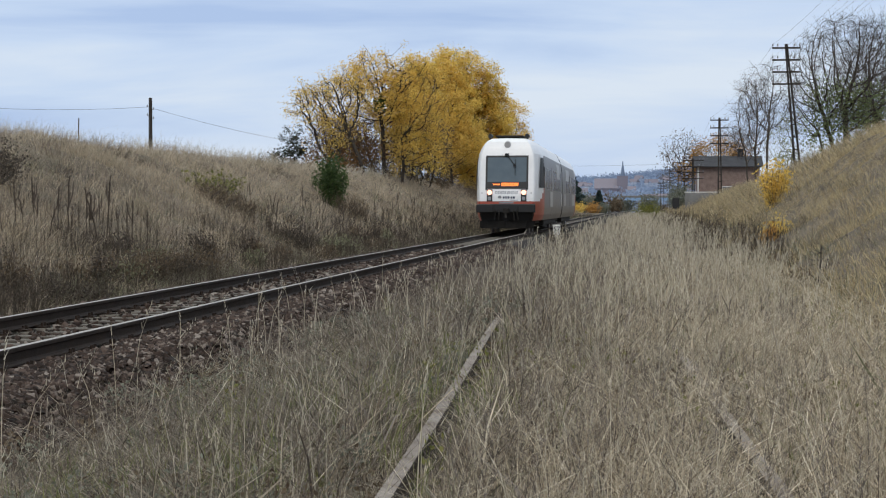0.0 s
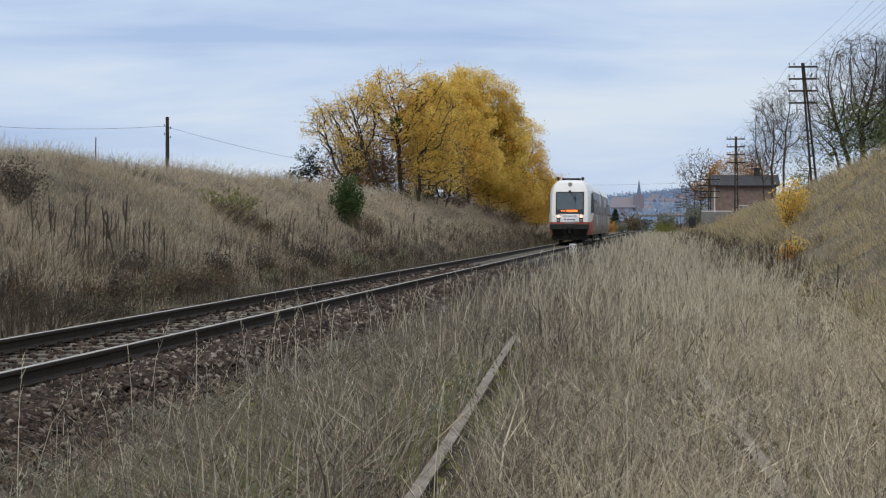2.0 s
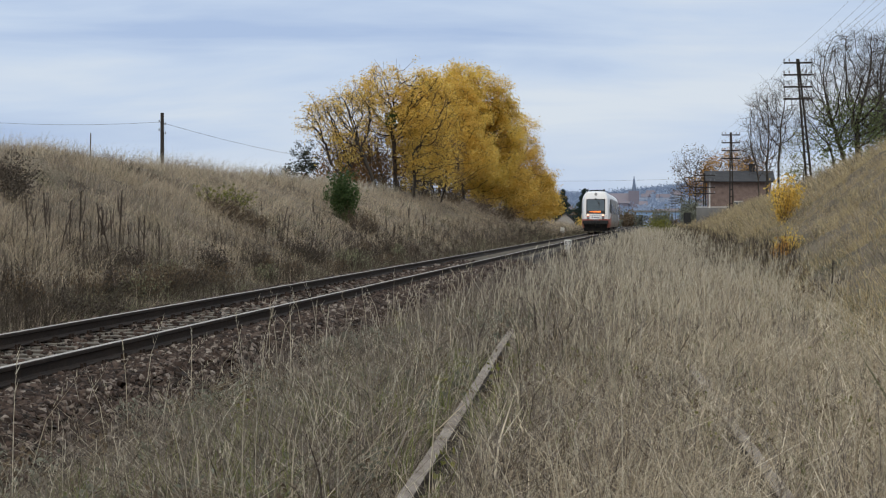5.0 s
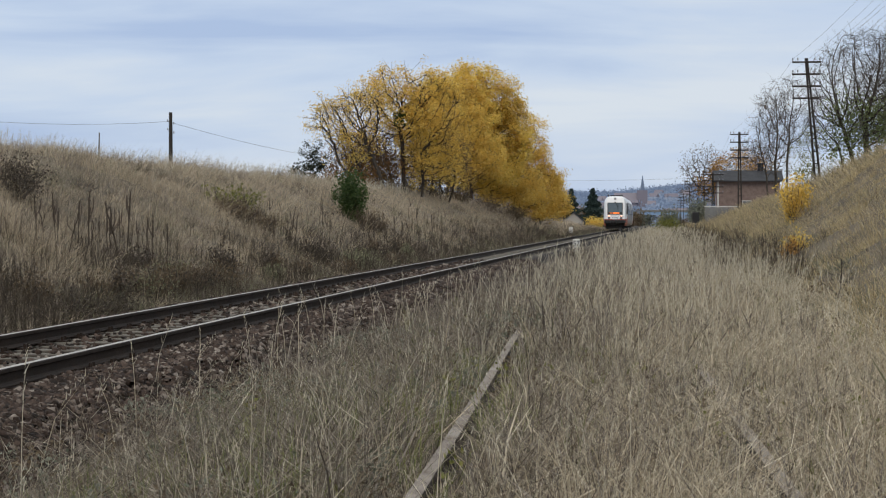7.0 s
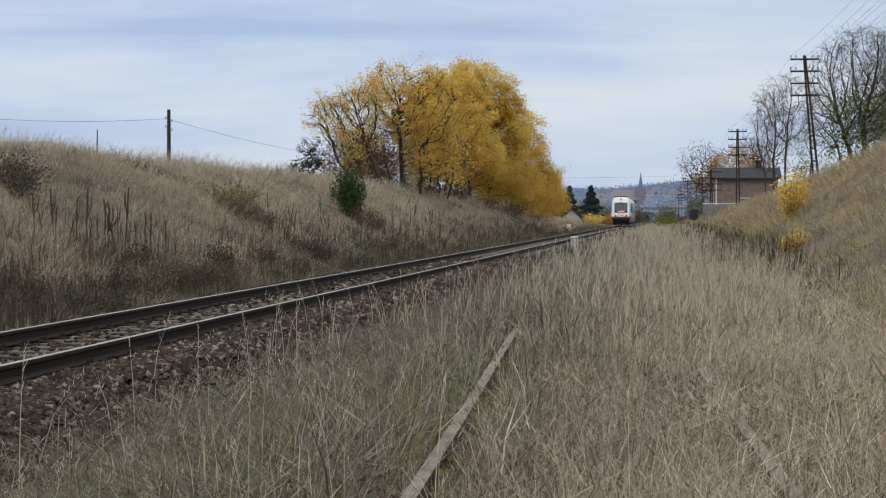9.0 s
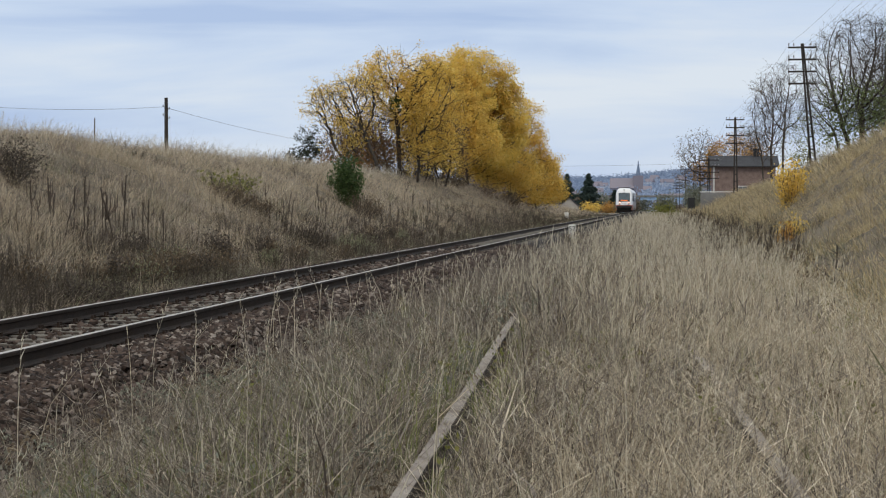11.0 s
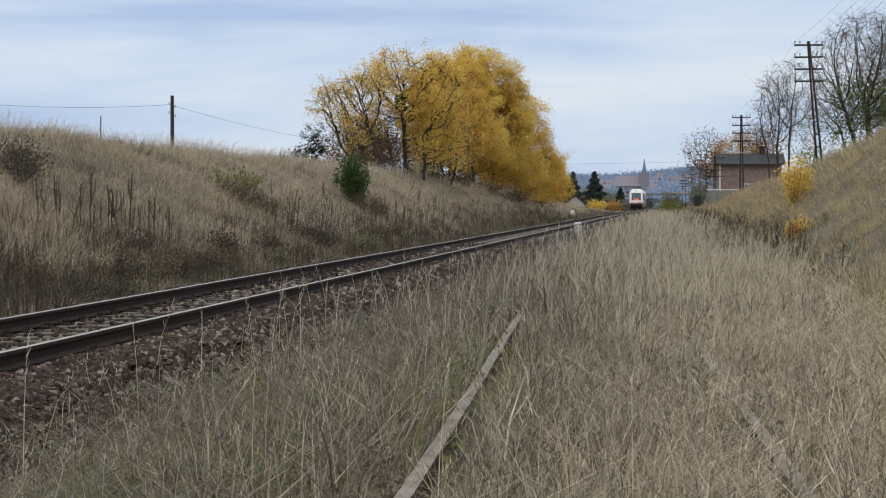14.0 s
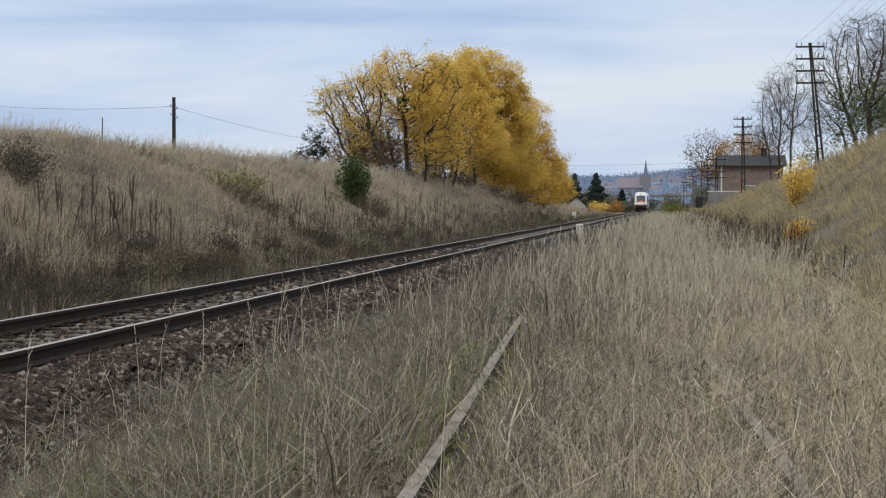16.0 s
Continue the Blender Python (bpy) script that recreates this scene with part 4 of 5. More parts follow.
    pale.append(blades(rng, x, y, ground_z(x, y) + rng.random(len(x)) * 0.2, rng.uniform(0.03, 0.12, len(x)), 0.003 + 0.0003 * y, 1.3, 1, (0, 0)))
    grass_object("field_grass", "tall dry straw-brown grass over the old siding", near, STRAW)
    grass_object("brown_grass", "grey-brown dry grass beside the ballast", brown, STRAW_GREY)
    grass_object("green_grass", "greenish tufts among the dry grass", green, STRAW_GREEN)
    grass_object("dead_stems", "grey-brown dead stems among the grass", grey, DEAD_STEM)
    for n, y0, y1, w0, h0 in ((1100, 6, 16, 0.0038, 0.66), (4200, 16, 60, 0.008, 0.8), (2500, 60, 200, 0.028, 0.85)):
        x, y = scatter(rng, n, -4.4, 1.9, y0, y1, 1.2)
        ok = (rng.random(n) < np.where(x < -1.8, 0.22, 1.0)) & clear_of_rails(x, y) & ((patchy(x, y, 0.9, 14) > 0.4) | (x < -3.4)) & (rng.random(n) < np.where(x < -3.6, 0.25, 1))
        x, y = x[ok], y[ok]
        z = ground_z(x, y)
        h = h0 * rng.uniform(0.5, 1.1, len(x))
        lean = rng.normal(0.05, 0.28, (len(x), 2))
        v, f = stalks(x, y, z, h, w0 * rng.uniform(0.7, 1.2, len(x)), lean)
        pale.append((v, f))
        for t in (0.8, 0.85, 0.9, 0.94, 0.98):
            bx = t * t * 0.95
            q = np.stack([x + lean[:, 0] * h * bx, y + lean[:, 1] * h * bx, z + h * t * 0.93], -1) + rng.normal(0, 0.004, (len(x), 3))
            pale.append(blades(rng, q[:, 0], q[:, 1], q[:, 2], h * rng.uniform(0.05, 0.09, len(h)), np.full(len(h), w0 * 1.2), 0.3, 1, (0.1, 0)))
    # a few tall bowed stalks at the ballast's edge
    x, y = rng.uniform(-4.5, -3.2, 26), 8.5 + 16 * rng.random(26)
    z = ground_z(x, y)
    h = rng.uniform(0.45, 1.0, len(x))
    lean = rng.normal(0.08, 0.22, (len(x), 2))
    pale.append(stalks(x, y, z, h, 0.0042 + 0.0001 * y, lean))
    for t in (0.7, 0.75, 0.8, 0.85, 0.9, 0.95):
        q = np.stack([x + lean[:, 0] * h * t * t * 0.95, y + lean[:, 1] * h * t * t * 0.95, z + h * t * 0.93], -1)
        pale.append(blades(rng, q[:, 0], q[:, 1], q[:, 2], h * 0.07, np.full(len(h), 0.008), 0.25, 1, (0.1, 0)))
    grass_object("seed_grass", "pale feathery seeding grass stalks", pale, STRAW_PALE)


def stalks(x, y, z, h, w, lean):
    """Thin upright stems of two crossing slivers that bow over towards lean."""
    n = len(x)
    foot = np.stack([x, y, z], -1)
    b = np.concatenate([lean, np.zeros((n, 1))], 1)
    up = np.array([0, 0, 1.0])
    vs, fs = [], []
    for k, side in enumerate(((1, 0, 0), (0.3, 0.95, 0))):
        s = np.array(side) * w[:, None] * 0.5
        m = foot + up * h[:, None] * 0.55 + b * h[:, None] * 0.35
        t = foot + up * h[:, None] * 0.95 + b * h[:, None]
        vs.append(np.stack([foot - s, foot + s, m - s * 0.8, m + s * 0.8, t], 1).reshape(-1, 3))
        i = np.arange(n)[:, None] * 5 + k * n * 5
        fs.append(np.concatenate([i + np.array([[0, 1, 3]]), i + np.array([[0, 3, 2]]), i + np.array([[2, 3, 4]])], 1).reshape(-1, 3))
    return np.concatenate(vs), np.concatenate(fs)


def tussock_places(rng, n, per, x0, x1, y0, y1, power, spread):
    """Feet of blades that stand in tussocks: places, the tussock's lot and height, and the way each blade splays."""
    m = n // per
    tx, ty = scatter(rng, m, x0, x1, y0, y1, power)
    k = rng.integers(0, m, n)
    off = rng.normal(0, 1, (n, 2)) * spread * rng.uniform(0.5, 1.5, m)[k][:, None]
    lot = np.where(rng.random(n) < 0.8, rng.random(m)[k], rng.random(n))
    tall = np.minimum(rng.lognormal(0, 0.5, m), 1.9)[k]
    return tx[k] + off[:, 0], ty[k] + off[:, 1] * 1.3, lot, tall, off / spread


def bank_grass():
    rng = np.random.default_rng(12)
    left, right, dark, olive, fringe, grey = [], [], [], [], [], []
    for n, y0, y1, w0, h0, sp in ((12000, -12, 20, 0.03, 0.4, 0.2), (150000, 20, 50, 0.0065, 0.36, 0.13), (130000, 50, 130, 0.014, 0.4, 0.2), (50000, 130, 300, 0.04, 0.5, 0.3)):
        x, y, lot, tall, off = tussock_places(rng, n, 22, -19.5, -8.0, y0, y1, 1.1, sp)
        z = ground_z(x, y) - 0.03
        h = h0 * tall * rng.uniform(0.35, 1.2, n) * (0.3 + 0.5 * patchy(x, y, 0.55, 31) + 0.6 * patchy(x, y, 1.9, 33) ** 2)
        w = w0 * rng.uniform(0.6, 1.3, n)
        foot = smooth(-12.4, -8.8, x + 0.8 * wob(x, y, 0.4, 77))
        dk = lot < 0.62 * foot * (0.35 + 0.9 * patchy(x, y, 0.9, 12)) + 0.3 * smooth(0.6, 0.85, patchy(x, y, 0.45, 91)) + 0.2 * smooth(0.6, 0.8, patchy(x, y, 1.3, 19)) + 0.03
        ol = ~dk & (lot > 0.95 - 0.5 * smooth(-10.2, -8.4, x) * (patchy(x, y, 0.8, 29) > 0.4) - 0.12 * (patchy(x, y, 0.35, 53) > 0.62))
        gy = ~dk & ~ol & ((lot * 5.7) % 1.0 < 0.16 + 0.3 * smooth(0.45, 0.7, patchy(x, y, 0.4, 37)))
        lt = ~dk & ~ol & ~gy
        bow = off * 0.55 + np.array([0.35, 0.05])
        segs = 2 if y1 <= 50 else 1
        left.append(blades(rng, x[lt], y[lt], z[lt], h[lt], w[lt], 0.55, segs, bow[lt]))
        grey.append(blades(rng, x[gy], y[gy], z[gy], h[gy], w[gy], 0.55, segs, bow[gy]))
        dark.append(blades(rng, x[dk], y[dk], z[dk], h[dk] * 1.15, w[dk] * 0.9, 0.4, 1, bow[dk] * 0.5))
        olive.append(blades(rng, x[ol], y[ol], z[ol], h[ol], w[ol], 0.5, 1, bow[ol] * 0.6))
    # thin feathery fringe on the crest, against the sky
    x, y = scatter(rng, 5200, -18.5, -14.8, 25, 140, 1.0)
    ok = patchy(x, y, 0.7, 44) > 0.35
    x, y = x[ok], y[ok]
    z, h, lean = ground_z(x, y), rng.uniform(0.2, 0.7, len(x)) ** 1.3, rng.normal(0.15, 0.22, (len(x), 2))
    fringe.append(stalks(x, y, z, h, 0.004 + 0.00008 * y, lean))
    for t in (0.75, 0.85, 0.95):
        q = np.stack([x + lean[:, 0] * h * t * t * 0.95, y + lean[:, 1] * h * t * t * 0.95, z + h * t * 0.93], -1)
        for _ in range(2):
            fringe.append(blades(rng, q[:, 0], q[:, 1], q[:, 2], h * 0.16, 0.003 + 0.00008 * y, 0.8, 1, (0.3, 0)))
    grass_object("bank_grass", "matted dry pinkish-brown grass on the cutting slope", left, BANK_STRAW)
    grass_object("grey_bank_grass", "grey-brown withered tussocks on the cutting slope", grey, BANK_GREY)
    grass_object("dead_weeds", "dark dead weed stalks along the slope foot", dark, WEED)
    grass_object("ditch_grass", "olive grass along the ditch beside the line", olive, STRAW_GREEN)
    grass_object("crest_grass", "pale feathery grass along the crest", fringe, STRAW_PALE)
    dark2, olive2, grey2 = [], [], []
    for n, y0, y1, w0, h0, sp in ((16000, -12, 14, 0.03, 0.28, 0.2), (120000, 14, 60, 0.0075, 0.26, 0.12), (80000, 60, 180, 0.02, 0.32, 0.22), (22000, 180, 380, 0.055, 0.45, 0.35)):
        x, y, lot, tall, off = tussock_places(rng, n, 22, 1.4, 12.0, y0, y1, 1.2, sp)
        z = ground_z(x, y) - 0.03
        h = h0 * tall * rng.uniform(0.35, 1.2, n) * (0.45 + 0.75 * patchy(x, y, 0.5, 41))
        w = w0 * rng.uniform(0.6, 1.3, n)
        # dark weeds at the foot double as shade; patches stand for dark hollows
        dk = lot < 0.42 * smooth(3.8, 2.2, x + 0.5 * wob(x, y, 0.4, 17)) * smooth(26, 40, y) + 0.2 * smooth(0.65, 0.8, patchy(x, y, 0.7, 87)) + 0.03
        ol = ~dk & (lot > 0.9 - 0.5 * (patchy(x, y, 0.6, 61) > 0.5) * smooth(4.6, 2.0, x))
        gy = ~dk & ~ol & ((lot * 5.7) % 1.0 < 0.08 + 0.3 * smooth(0.5, 0.7, patchy(x, y, 0.45, 73)))
        lt = ~dk & ~ol & ~gy
        bow = off * 0.5 + np.array([-0.55, 0.0])
        segs = 2 if y1 <= 60 else 1
        right.append(blades(rng, x[lt], y[lt], z[lt], h[lt], w[lt], 0.5, segs, bow[lt]))
        grey2.append(blades(rng, x[gy], y[gy], z[gy], h[gy], w[gy], 0.5, segs, bow[gy]))
        dark2.append(blades(rng, x[dk], y[dk], z[dk], h[dk] * 1.4, w[dk] * 0.9, 0.35, 1, bow[dk] * 0.4))
        olive2.append(blades(rng, x[ol], y[ol], z[ol], h[ol], w[ol], 0.5, 1, bow[ol] * 0.6))
    grass_object("warm_bank_grass", "matted golden dry grass on the steep slope", right, BANK_WARM)
    grass_object("grey_bank_grass", "grey-brown withered tussocks on the steep slope", grey2, BANK_GREY)
    grass_object("dead_weeds", "dark dead weeds doubling as shade at the steep slope's foot", dark2, WEED)
    grass_object("olive_grass", "olive grass patches on the steep slope", olive2, STRAW_GREEN)


def fresh_tufts():
    rng = np.random.default_rng(16)
    out = []
    for n, y0, y1, w0, x0, x1 in ((70, 6.5, 11, 0.006, -2.9, -0.9), (45, 8, 15, 0.005, -3.4, 0.2), (30, 6.5, 16, 0.005, -0.2, 2.4), (50, 14, 34, 0.008, -3.6, 2.0)):
        cx, cy = scatter(rng, n, x0, x1, y0, y1, 1.0)
        k = rng.integers(0, n, n * 16)
        x, y = cx[k] + rng.normal(0, 0.035, len(k)), cy[k] + rng.normal(0, 0.035, len(k))
        ok = clear_of_rails(x, y)
        x, y = x[ok], y[ok]
        out.append(blades(rng, x, y, ground_z(x, y), rng.uniform(0.14, 0.42, len(x)), w0 * rng.uniform(0.6, 1.3, len(x)), 0.35, 2, (0, 0)))
    grass_object("fresh_grass", "fresh green tufts low in the dry grass", out, FRESH)


def herbs():
    """Low leafy weeds, grey-green or browned, among the short grass."""
    rng = np.random.default_rng(19)
    for name, label, material, n, x0, x1, y0, y1 in (
            ("sage_weeds", "low grey-green leafy weeds beside the ballast", SAGE, 1100, -3.9, -1.2, 6.5, 24),
            ("withered_herbs", "low brown curled leafy weeds in the grass", LEAF_BROWN, 1300, -3.9, 2.2, 6.5, 30),
            ("ochre_herbs", "ochre-yellow withered leaves low in the grass", BRAMBLE, 320, -3.0, 2.0, 6.5, 24)):
        x, y = scatter(rng, n, x0, x1, y0, y1, 1.2)
        ok = clear_of_rails(x, y) & (patchy(x, y, 0.9, 83) > 0.42)
        x, y = x[ok], y[ok]
        out = []
        for i in range(len(x)):
            h = rng.uniform(0.08, 0.28)
            t = rng.random(9)
            c = np.stack([x[i] + rng.normal(0, 0.03, 9), y[i] + rng.normal(0, 0.03, 9), float(ground_z(x[i], y[i])) + h * t], -1)
            out.append(leaf_mesh(rng, c, 26, 0.025, 0.011 + 0.0006 * y[i]))
        tagged_stuff(name, label, out, material)


def tagged_stuff(name, label, arrays, material):
    v = np.concatenate([a[0] for a in arrays])
    offs = np.cumsum([0] + [len(a[0]) for a in arrays[:-1]])
    f = np.concatenate([a[1] + o for a, o in zip(arrays, offs)])
    tagged(from_arrays(name, v, f, material), label, "weeds", kind="stuff")


def plumes(rng, x, y, z, h, w, twigs=14):
    """Withered weeds: an upright stem with many short side sprays."""
    lean = rng.normal(0, 0.13, (len(x), 2))
    out = [stalks(x, y, z, h, w, lean)]
    for i in range(twigs):
        t = 0.25 + 0.75 * (i + rng.random(len(x))) / twigs
        bx = t * t * 0.9
        q = np.stack([x + lean[:, 0] * h * bx, y + lean[:, 1] * h * bx, z + h * t * 0.93], -1)
        out.append(blades(rng, q[:, 0], q[:, 1], q[:, 2], h * rng.uniform(0.1, 0.26, len(x)) * (1.25 - t), w * 1.15, 0.9, 1, (0, 0)))
    return out


def weeds():
    rng = np.random.default_rng(15)
    soft, dark = [], []
    for n, y0, y1, w0, x0, x1, h0 in ((1500, 6, 15, 0.0042, -3.6, 2.0, 0.4), (2600, 15, 40, 0.007, -3.9, 1.5, 0.42), (1700, 40, 110, 0.018, -4.1, 1.8, 0.42)):
        x, y = scatter(rng, n, x0, x1, y0, y1, 1.2)
        ok = clear_of_rails(x, y) & (rng.random(n) < 0.35 + 0.65 * (patchy(x, y, 0.9, 63) > 0.5)) & ((np.abs(x - siding_x(y)) > 0.25) | (y > 18))
        x, y = x[ok], y[ok]
        soft += plumes(rng, x, y, ground_z(x, y), h0 * rng.uniform(0.6, 1.2, len(x)), w0 * rng.uniform(0.8, 1.2, len(x)))
    for n, y0, y1, w0, x0, x1, h0 in ((5000, 15, 50, 0.009, -12.2, -8.1, 0.5), (4000, 50, 150, 0.02, -12.2, -8.2, 0.55), (2400, 15, 30, 0.008, -11.3, -8.1, 0.55), (700, 35, 90, 0.016, 0.9, 2.8, 0.6), (500, 90, 220, 0.04, 0.6, 3.2, 0.6)):
        x, y = scatter(rng, n, x0, x1, y0, y1, 1.2)
        ok = rng.random(n) < (0.12 + 0.88 * smooth(0.45, 0.7, patchy(x, y, 0.8, 69))) * np.where(x < 0, smooth(-12.8, -9.2, x + 0.9 * wob(x, y, 0.6, 23)), 1)
        x, y = x[ok], y[ok]
        dark += plumes(rng, x, y, ground_z(x, y), h0 * rng.uniform(0.5, 1.25, len(x)), w0 * rng.uniform(0.7, 1.2, len(x)))
    grass_object("withered_weeds", "grey-brown withered feathery weeds in the grass", soft, PLUME)
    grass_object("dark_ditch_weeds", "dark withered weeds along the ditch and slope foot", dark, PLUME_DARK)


def mullein(seed):
    """A dead upright flower stalk with a knobbly spike and a few shrivelled leaves."""
    rng = np.random.default_rng(seed)
    ob = empty("dead_mullein", 0, 0, 0, "dark dead mullein stalk standing on the slope", "weed", "dead stalks on the slope")
    h = 1.3
    lean = rng.normal(0, 0.07, 2)
    path = [(lean[0] * t * h + rng.normal(0, 0.012), lean[1] * t * h, t * h, 0.012 + (0.014 if t > 0.55 else 0) * (1 - t) * 2) for t in np.linspace(0, 1, 9)]
    v, f = tube_arrays([path] + [[(path[6][0], path[6][1], path[6][2] - 0.25, 0.012), (path[6][0] + s * 0.12, 0, path[6][2], 0.014), (path[6][0] + s * 0.14, 0, path[6][2] + 0.25, 0.006)] for s in ((-1, 1) if seed % 2 else (1,))], 5)
    from_arrays("stalk", v, f, WEED, ob)
    c = np.array([p[:3] for p in path])
    v, f = leaf_mesh(rng, np.concatenate([c[5:], c[1:3]]), 50, 0.02, 0.02)
    tagged(from_arrays("seed_heads", v, f, WEED, ob), kind="stuff")
    return ob


def mulleins():
    rng = np.random.default_rng(5)
    kinds = [mullein(1), mullein(2), mullein(3)]
    spots = [(-10.6 + rng.normal(0, 0.35), 31 + 6 * rng.random()) for _ in range(17)] + [(-10.6 + rng.normal(0, 0.6), 44 + 30 * rng.random()) for _ in range(12)] + [(-11.5 + rng.normal(0, 0.8), 75 + 20 * rng.random()) for _ in range(10)]
    for i, (x, y) in enumerate(spots):
        m = pose(x, y, float(ground_z(x, y)) - 0.04, 0, 0, rng.uniform(0, 360))
        if i < 3:
            kinds[i].matrix_basis = m
        else:
            k = copy_thing(kinds[i % 3], m)
            k.scale = [rng.uniform(0.5, 0.85)] * 3


def plants():
    # the half-bare end of the grove, where dark limbs show
    grown_tree("golden_tree", 3, -16.7, 104, [[(0, 0, 0), (-0.5, 0, 0.9), (-1.2, 0, 2.0)], [(0.5, 0.3, 0), (0.2, 0, 1.2), (-0.4, 0, 2.6)], [(-0.6, 0, 0), (-1.3, 0, 0.8), (-2.1, 0, 1.7)]], [(-1.9, 0, 4.2, 1.8, 1.5, 1.6), (-0.7, 0, 4.8, 1.5, 1.4, 1.3), (-2.9, 0, 4.2, 1.0, 1.2, 1.1), (-1.2, 0, 2.6, 1.6, 1.2, 1.2)], 560, "half-bare golden autumn tree with dark crooked limbs", LEAF_GOLD, 6200, 0.06, 0.13, step=0.2, kill=0.26, tip=0.013, power=0.37, wander=0.22)
    grown_tree("russet_tree", 13, -18.4, 106, [[(0, 0, 0), (0.1, 0, 0.6), (-0.1, 0, 1.0)], [(0.7, 0, 0), (0.9, 0, 0.6), (1.0, 0, 1.0)]], [(0, 0, 1.9, 1.5, 1.3, 1.5), (1.4, 0, 1.6, 1.4, 1.2, 1.3)], 320, "low brown half-bare tree at the end of the grove", LEAF_RUSSET, 6500, 0.06, 0.18, step=0.2, kill=0.26, tip=0.01, power=0.37, wander=0.22)
    host, pos, load = grown_tree("golden_tree", 4, -15.4, 107, [[(0, 0, 0), (-0.08, 0, 1.6), (-0.25, 0, 3.8)], [(1.0, 0.4, 0), (1.1, 0, 1.4), (1.0, 0, 2.6)]], [(-0.3, 0, 6.1, 2.3, 1.9, 1.7), (1.2, 0.3, 4.8, 2.4, 1.9, 2.7), (-1.2, 0, 4.2, 1.3, 1.2, 1.2), (1.4, 0.5, 1.9, 2.0, 1.5, 1.4), (-1.8, 0, 6.0, 1.2, 1.2, 1.0)], 850, "golden autumn tree with two dark trunks showing", LEAF_GOLD, 23000, 0.066, 0.15, step=0.24, kill=0.32, tip=0.013, power=0.36, wander=0.2)
    ball = np.random.default_rng(2).normal(0, 0.17, (60, 3)) + np.array([-0.1, -1.2, 4.6])
    v, f = leaf_mesh(np.random.default_rng(2), ball, 800, 0.05, 0.06)
    tagged(from_arrays("mistletoe", v, f, LEAF_GREEN, host, "dark mistletoe ball in the crown"), kind="stuff")
    for seed, x, y, leaf in ((15, -18.9, 113, LEAF_RUSSET), (16, -17.3, 114, LEAF_BROWN), (17, -15.6, 115, LEAF_OLIVE), (18, -14.4, 116, LEAF_BROWN)):
        grown_tree("thicket_tree", seed, x, y, [[(0, 0, 0), (0.1, 0, 0.6), (0, 0, 1.2)], [(0.6, 0, 0), (0.8, 0, 0.7), (0.9, 0, 1.3)]], [(0.3, 0, 2.2, 1.7, 1.3, 1.9), (0.5, 0, 3.6, 1.2, 1.0, 1.0)], 420, "twiggy brown understorey tree within the grove", leaf, 2600, 0.065, 0.18, step=0.22, kill=0.28, tip=0.011, twigs=3, power=0.36, wander=0.2)
    # the dense part of the grove
    leafy_tree("golden_tree", 5, -14.9, 140, 11.2, [(0, 6.2, 3.9, 3.6), (0.9, 8.6, 2.7, 2.3), (-1.7, 7.4, 2.6, 2.3), (0.5, 3.2, 3.4, 2.4), (1.7, 6.7, 2.5, 2.6), (2.2, 4.4, 2.5, 2.8)], "tall dense golden autumn tree with olive top", LEAF_OLIVE, 50000, 0.095, 900, 0.24)
    leafy_tree("golden_tree", 7, -15.2, 127, 9.4, [(0, 5.4, 3.0, 2.9), (0.8, 3.0, 2.9, 2.2), (0.2, 7.3, 2.5, 1.8)], "dense golden autumn tree on the cutting's edge", LEAF_GOLD, 28000, 0.088, 560, 0.22)
    leafy_tree("golden_tree", 6, -12.9, 155, 9.4, [(0, 5.8, 3.0, 3.4), (0.8, 2.8, 3.1, 2.6), (-1.6, 6.6, 2.6, 2.4), (-2.0, 3.6, 2.6, 2.6)], "dense golden autumn tree beside the line", LEAF_GOLD, 33000, 0.098, 640, 0.25)
    leafy_tree("golden_tree", 14, -13.7, 143, 7.6, [(0, 4.0, 2.9, 3.0), (0.8, 2.2, 2.8, 1.9)], "dense golden autumn tree on the cutting's edge", LEAF_GOLD, 20000, 0.09, 400, 0.23)
    leafy_tree("golden_tree", 8, -11.4, 168, 5.4, [(0, 2.5, 2.4, 2.5), (0.9, 1.7, 1.7, 1.7)], "low golden autumn tree beside the line", LEAF_GOLD, 15000, 0.1, 280, 0.24)
    grown_tree("dark_tree", 9, -24.5, 125, [[(0, 0, 0), (0.1, 0, 1.0), (-0.2, 0, 1.9)]], [(-0.1, 0, 3.2, 0.55, 0.4, 0.45), (0.3, 0, 2.4, 0.6, 0.4, 0.5), (-0.6, 0, 1.9, 0.6, 0.4, 0.5), (0.0, 0, 1.2, 0.8, 0.4, 0.5), (0.5, 0, 0.8, 0.6, 0.4, 0.4)], 90, "small dark tree with clustered leaf balls", LEAF_DARK, 4200, 0.085, 0.15, step=0.2, kill=0.25, tip=0.016)
    for i, (x, y, h, w) in enumerate(((-18.9, 102, 1.6, 2.6), (-17.6, 103, 1.3, 2.4), (-15.9, 110, 1.2, 2.6), (-15.4, 118, 1.1, 2.6), (-14.6, 128, 1.1, 2.8), (-13.4, 138, 1.0, 2.8), (-12.3, 147, 1.0, 2.8))):
        bush("undergrowth_shrub", 60 + i, x, y, h, w, "brown half-bare shrub under the golden trees", LEAF_RUSSET if i < 2 else LEAF_BROWN, 1500, 0.06, category="shrub")
    bush("green_bush", 21, -11.85, 68.5, 2.05, 1.45, "dark green leafy bush on the slope", LEAF_GREEN, 5200, 0.055)
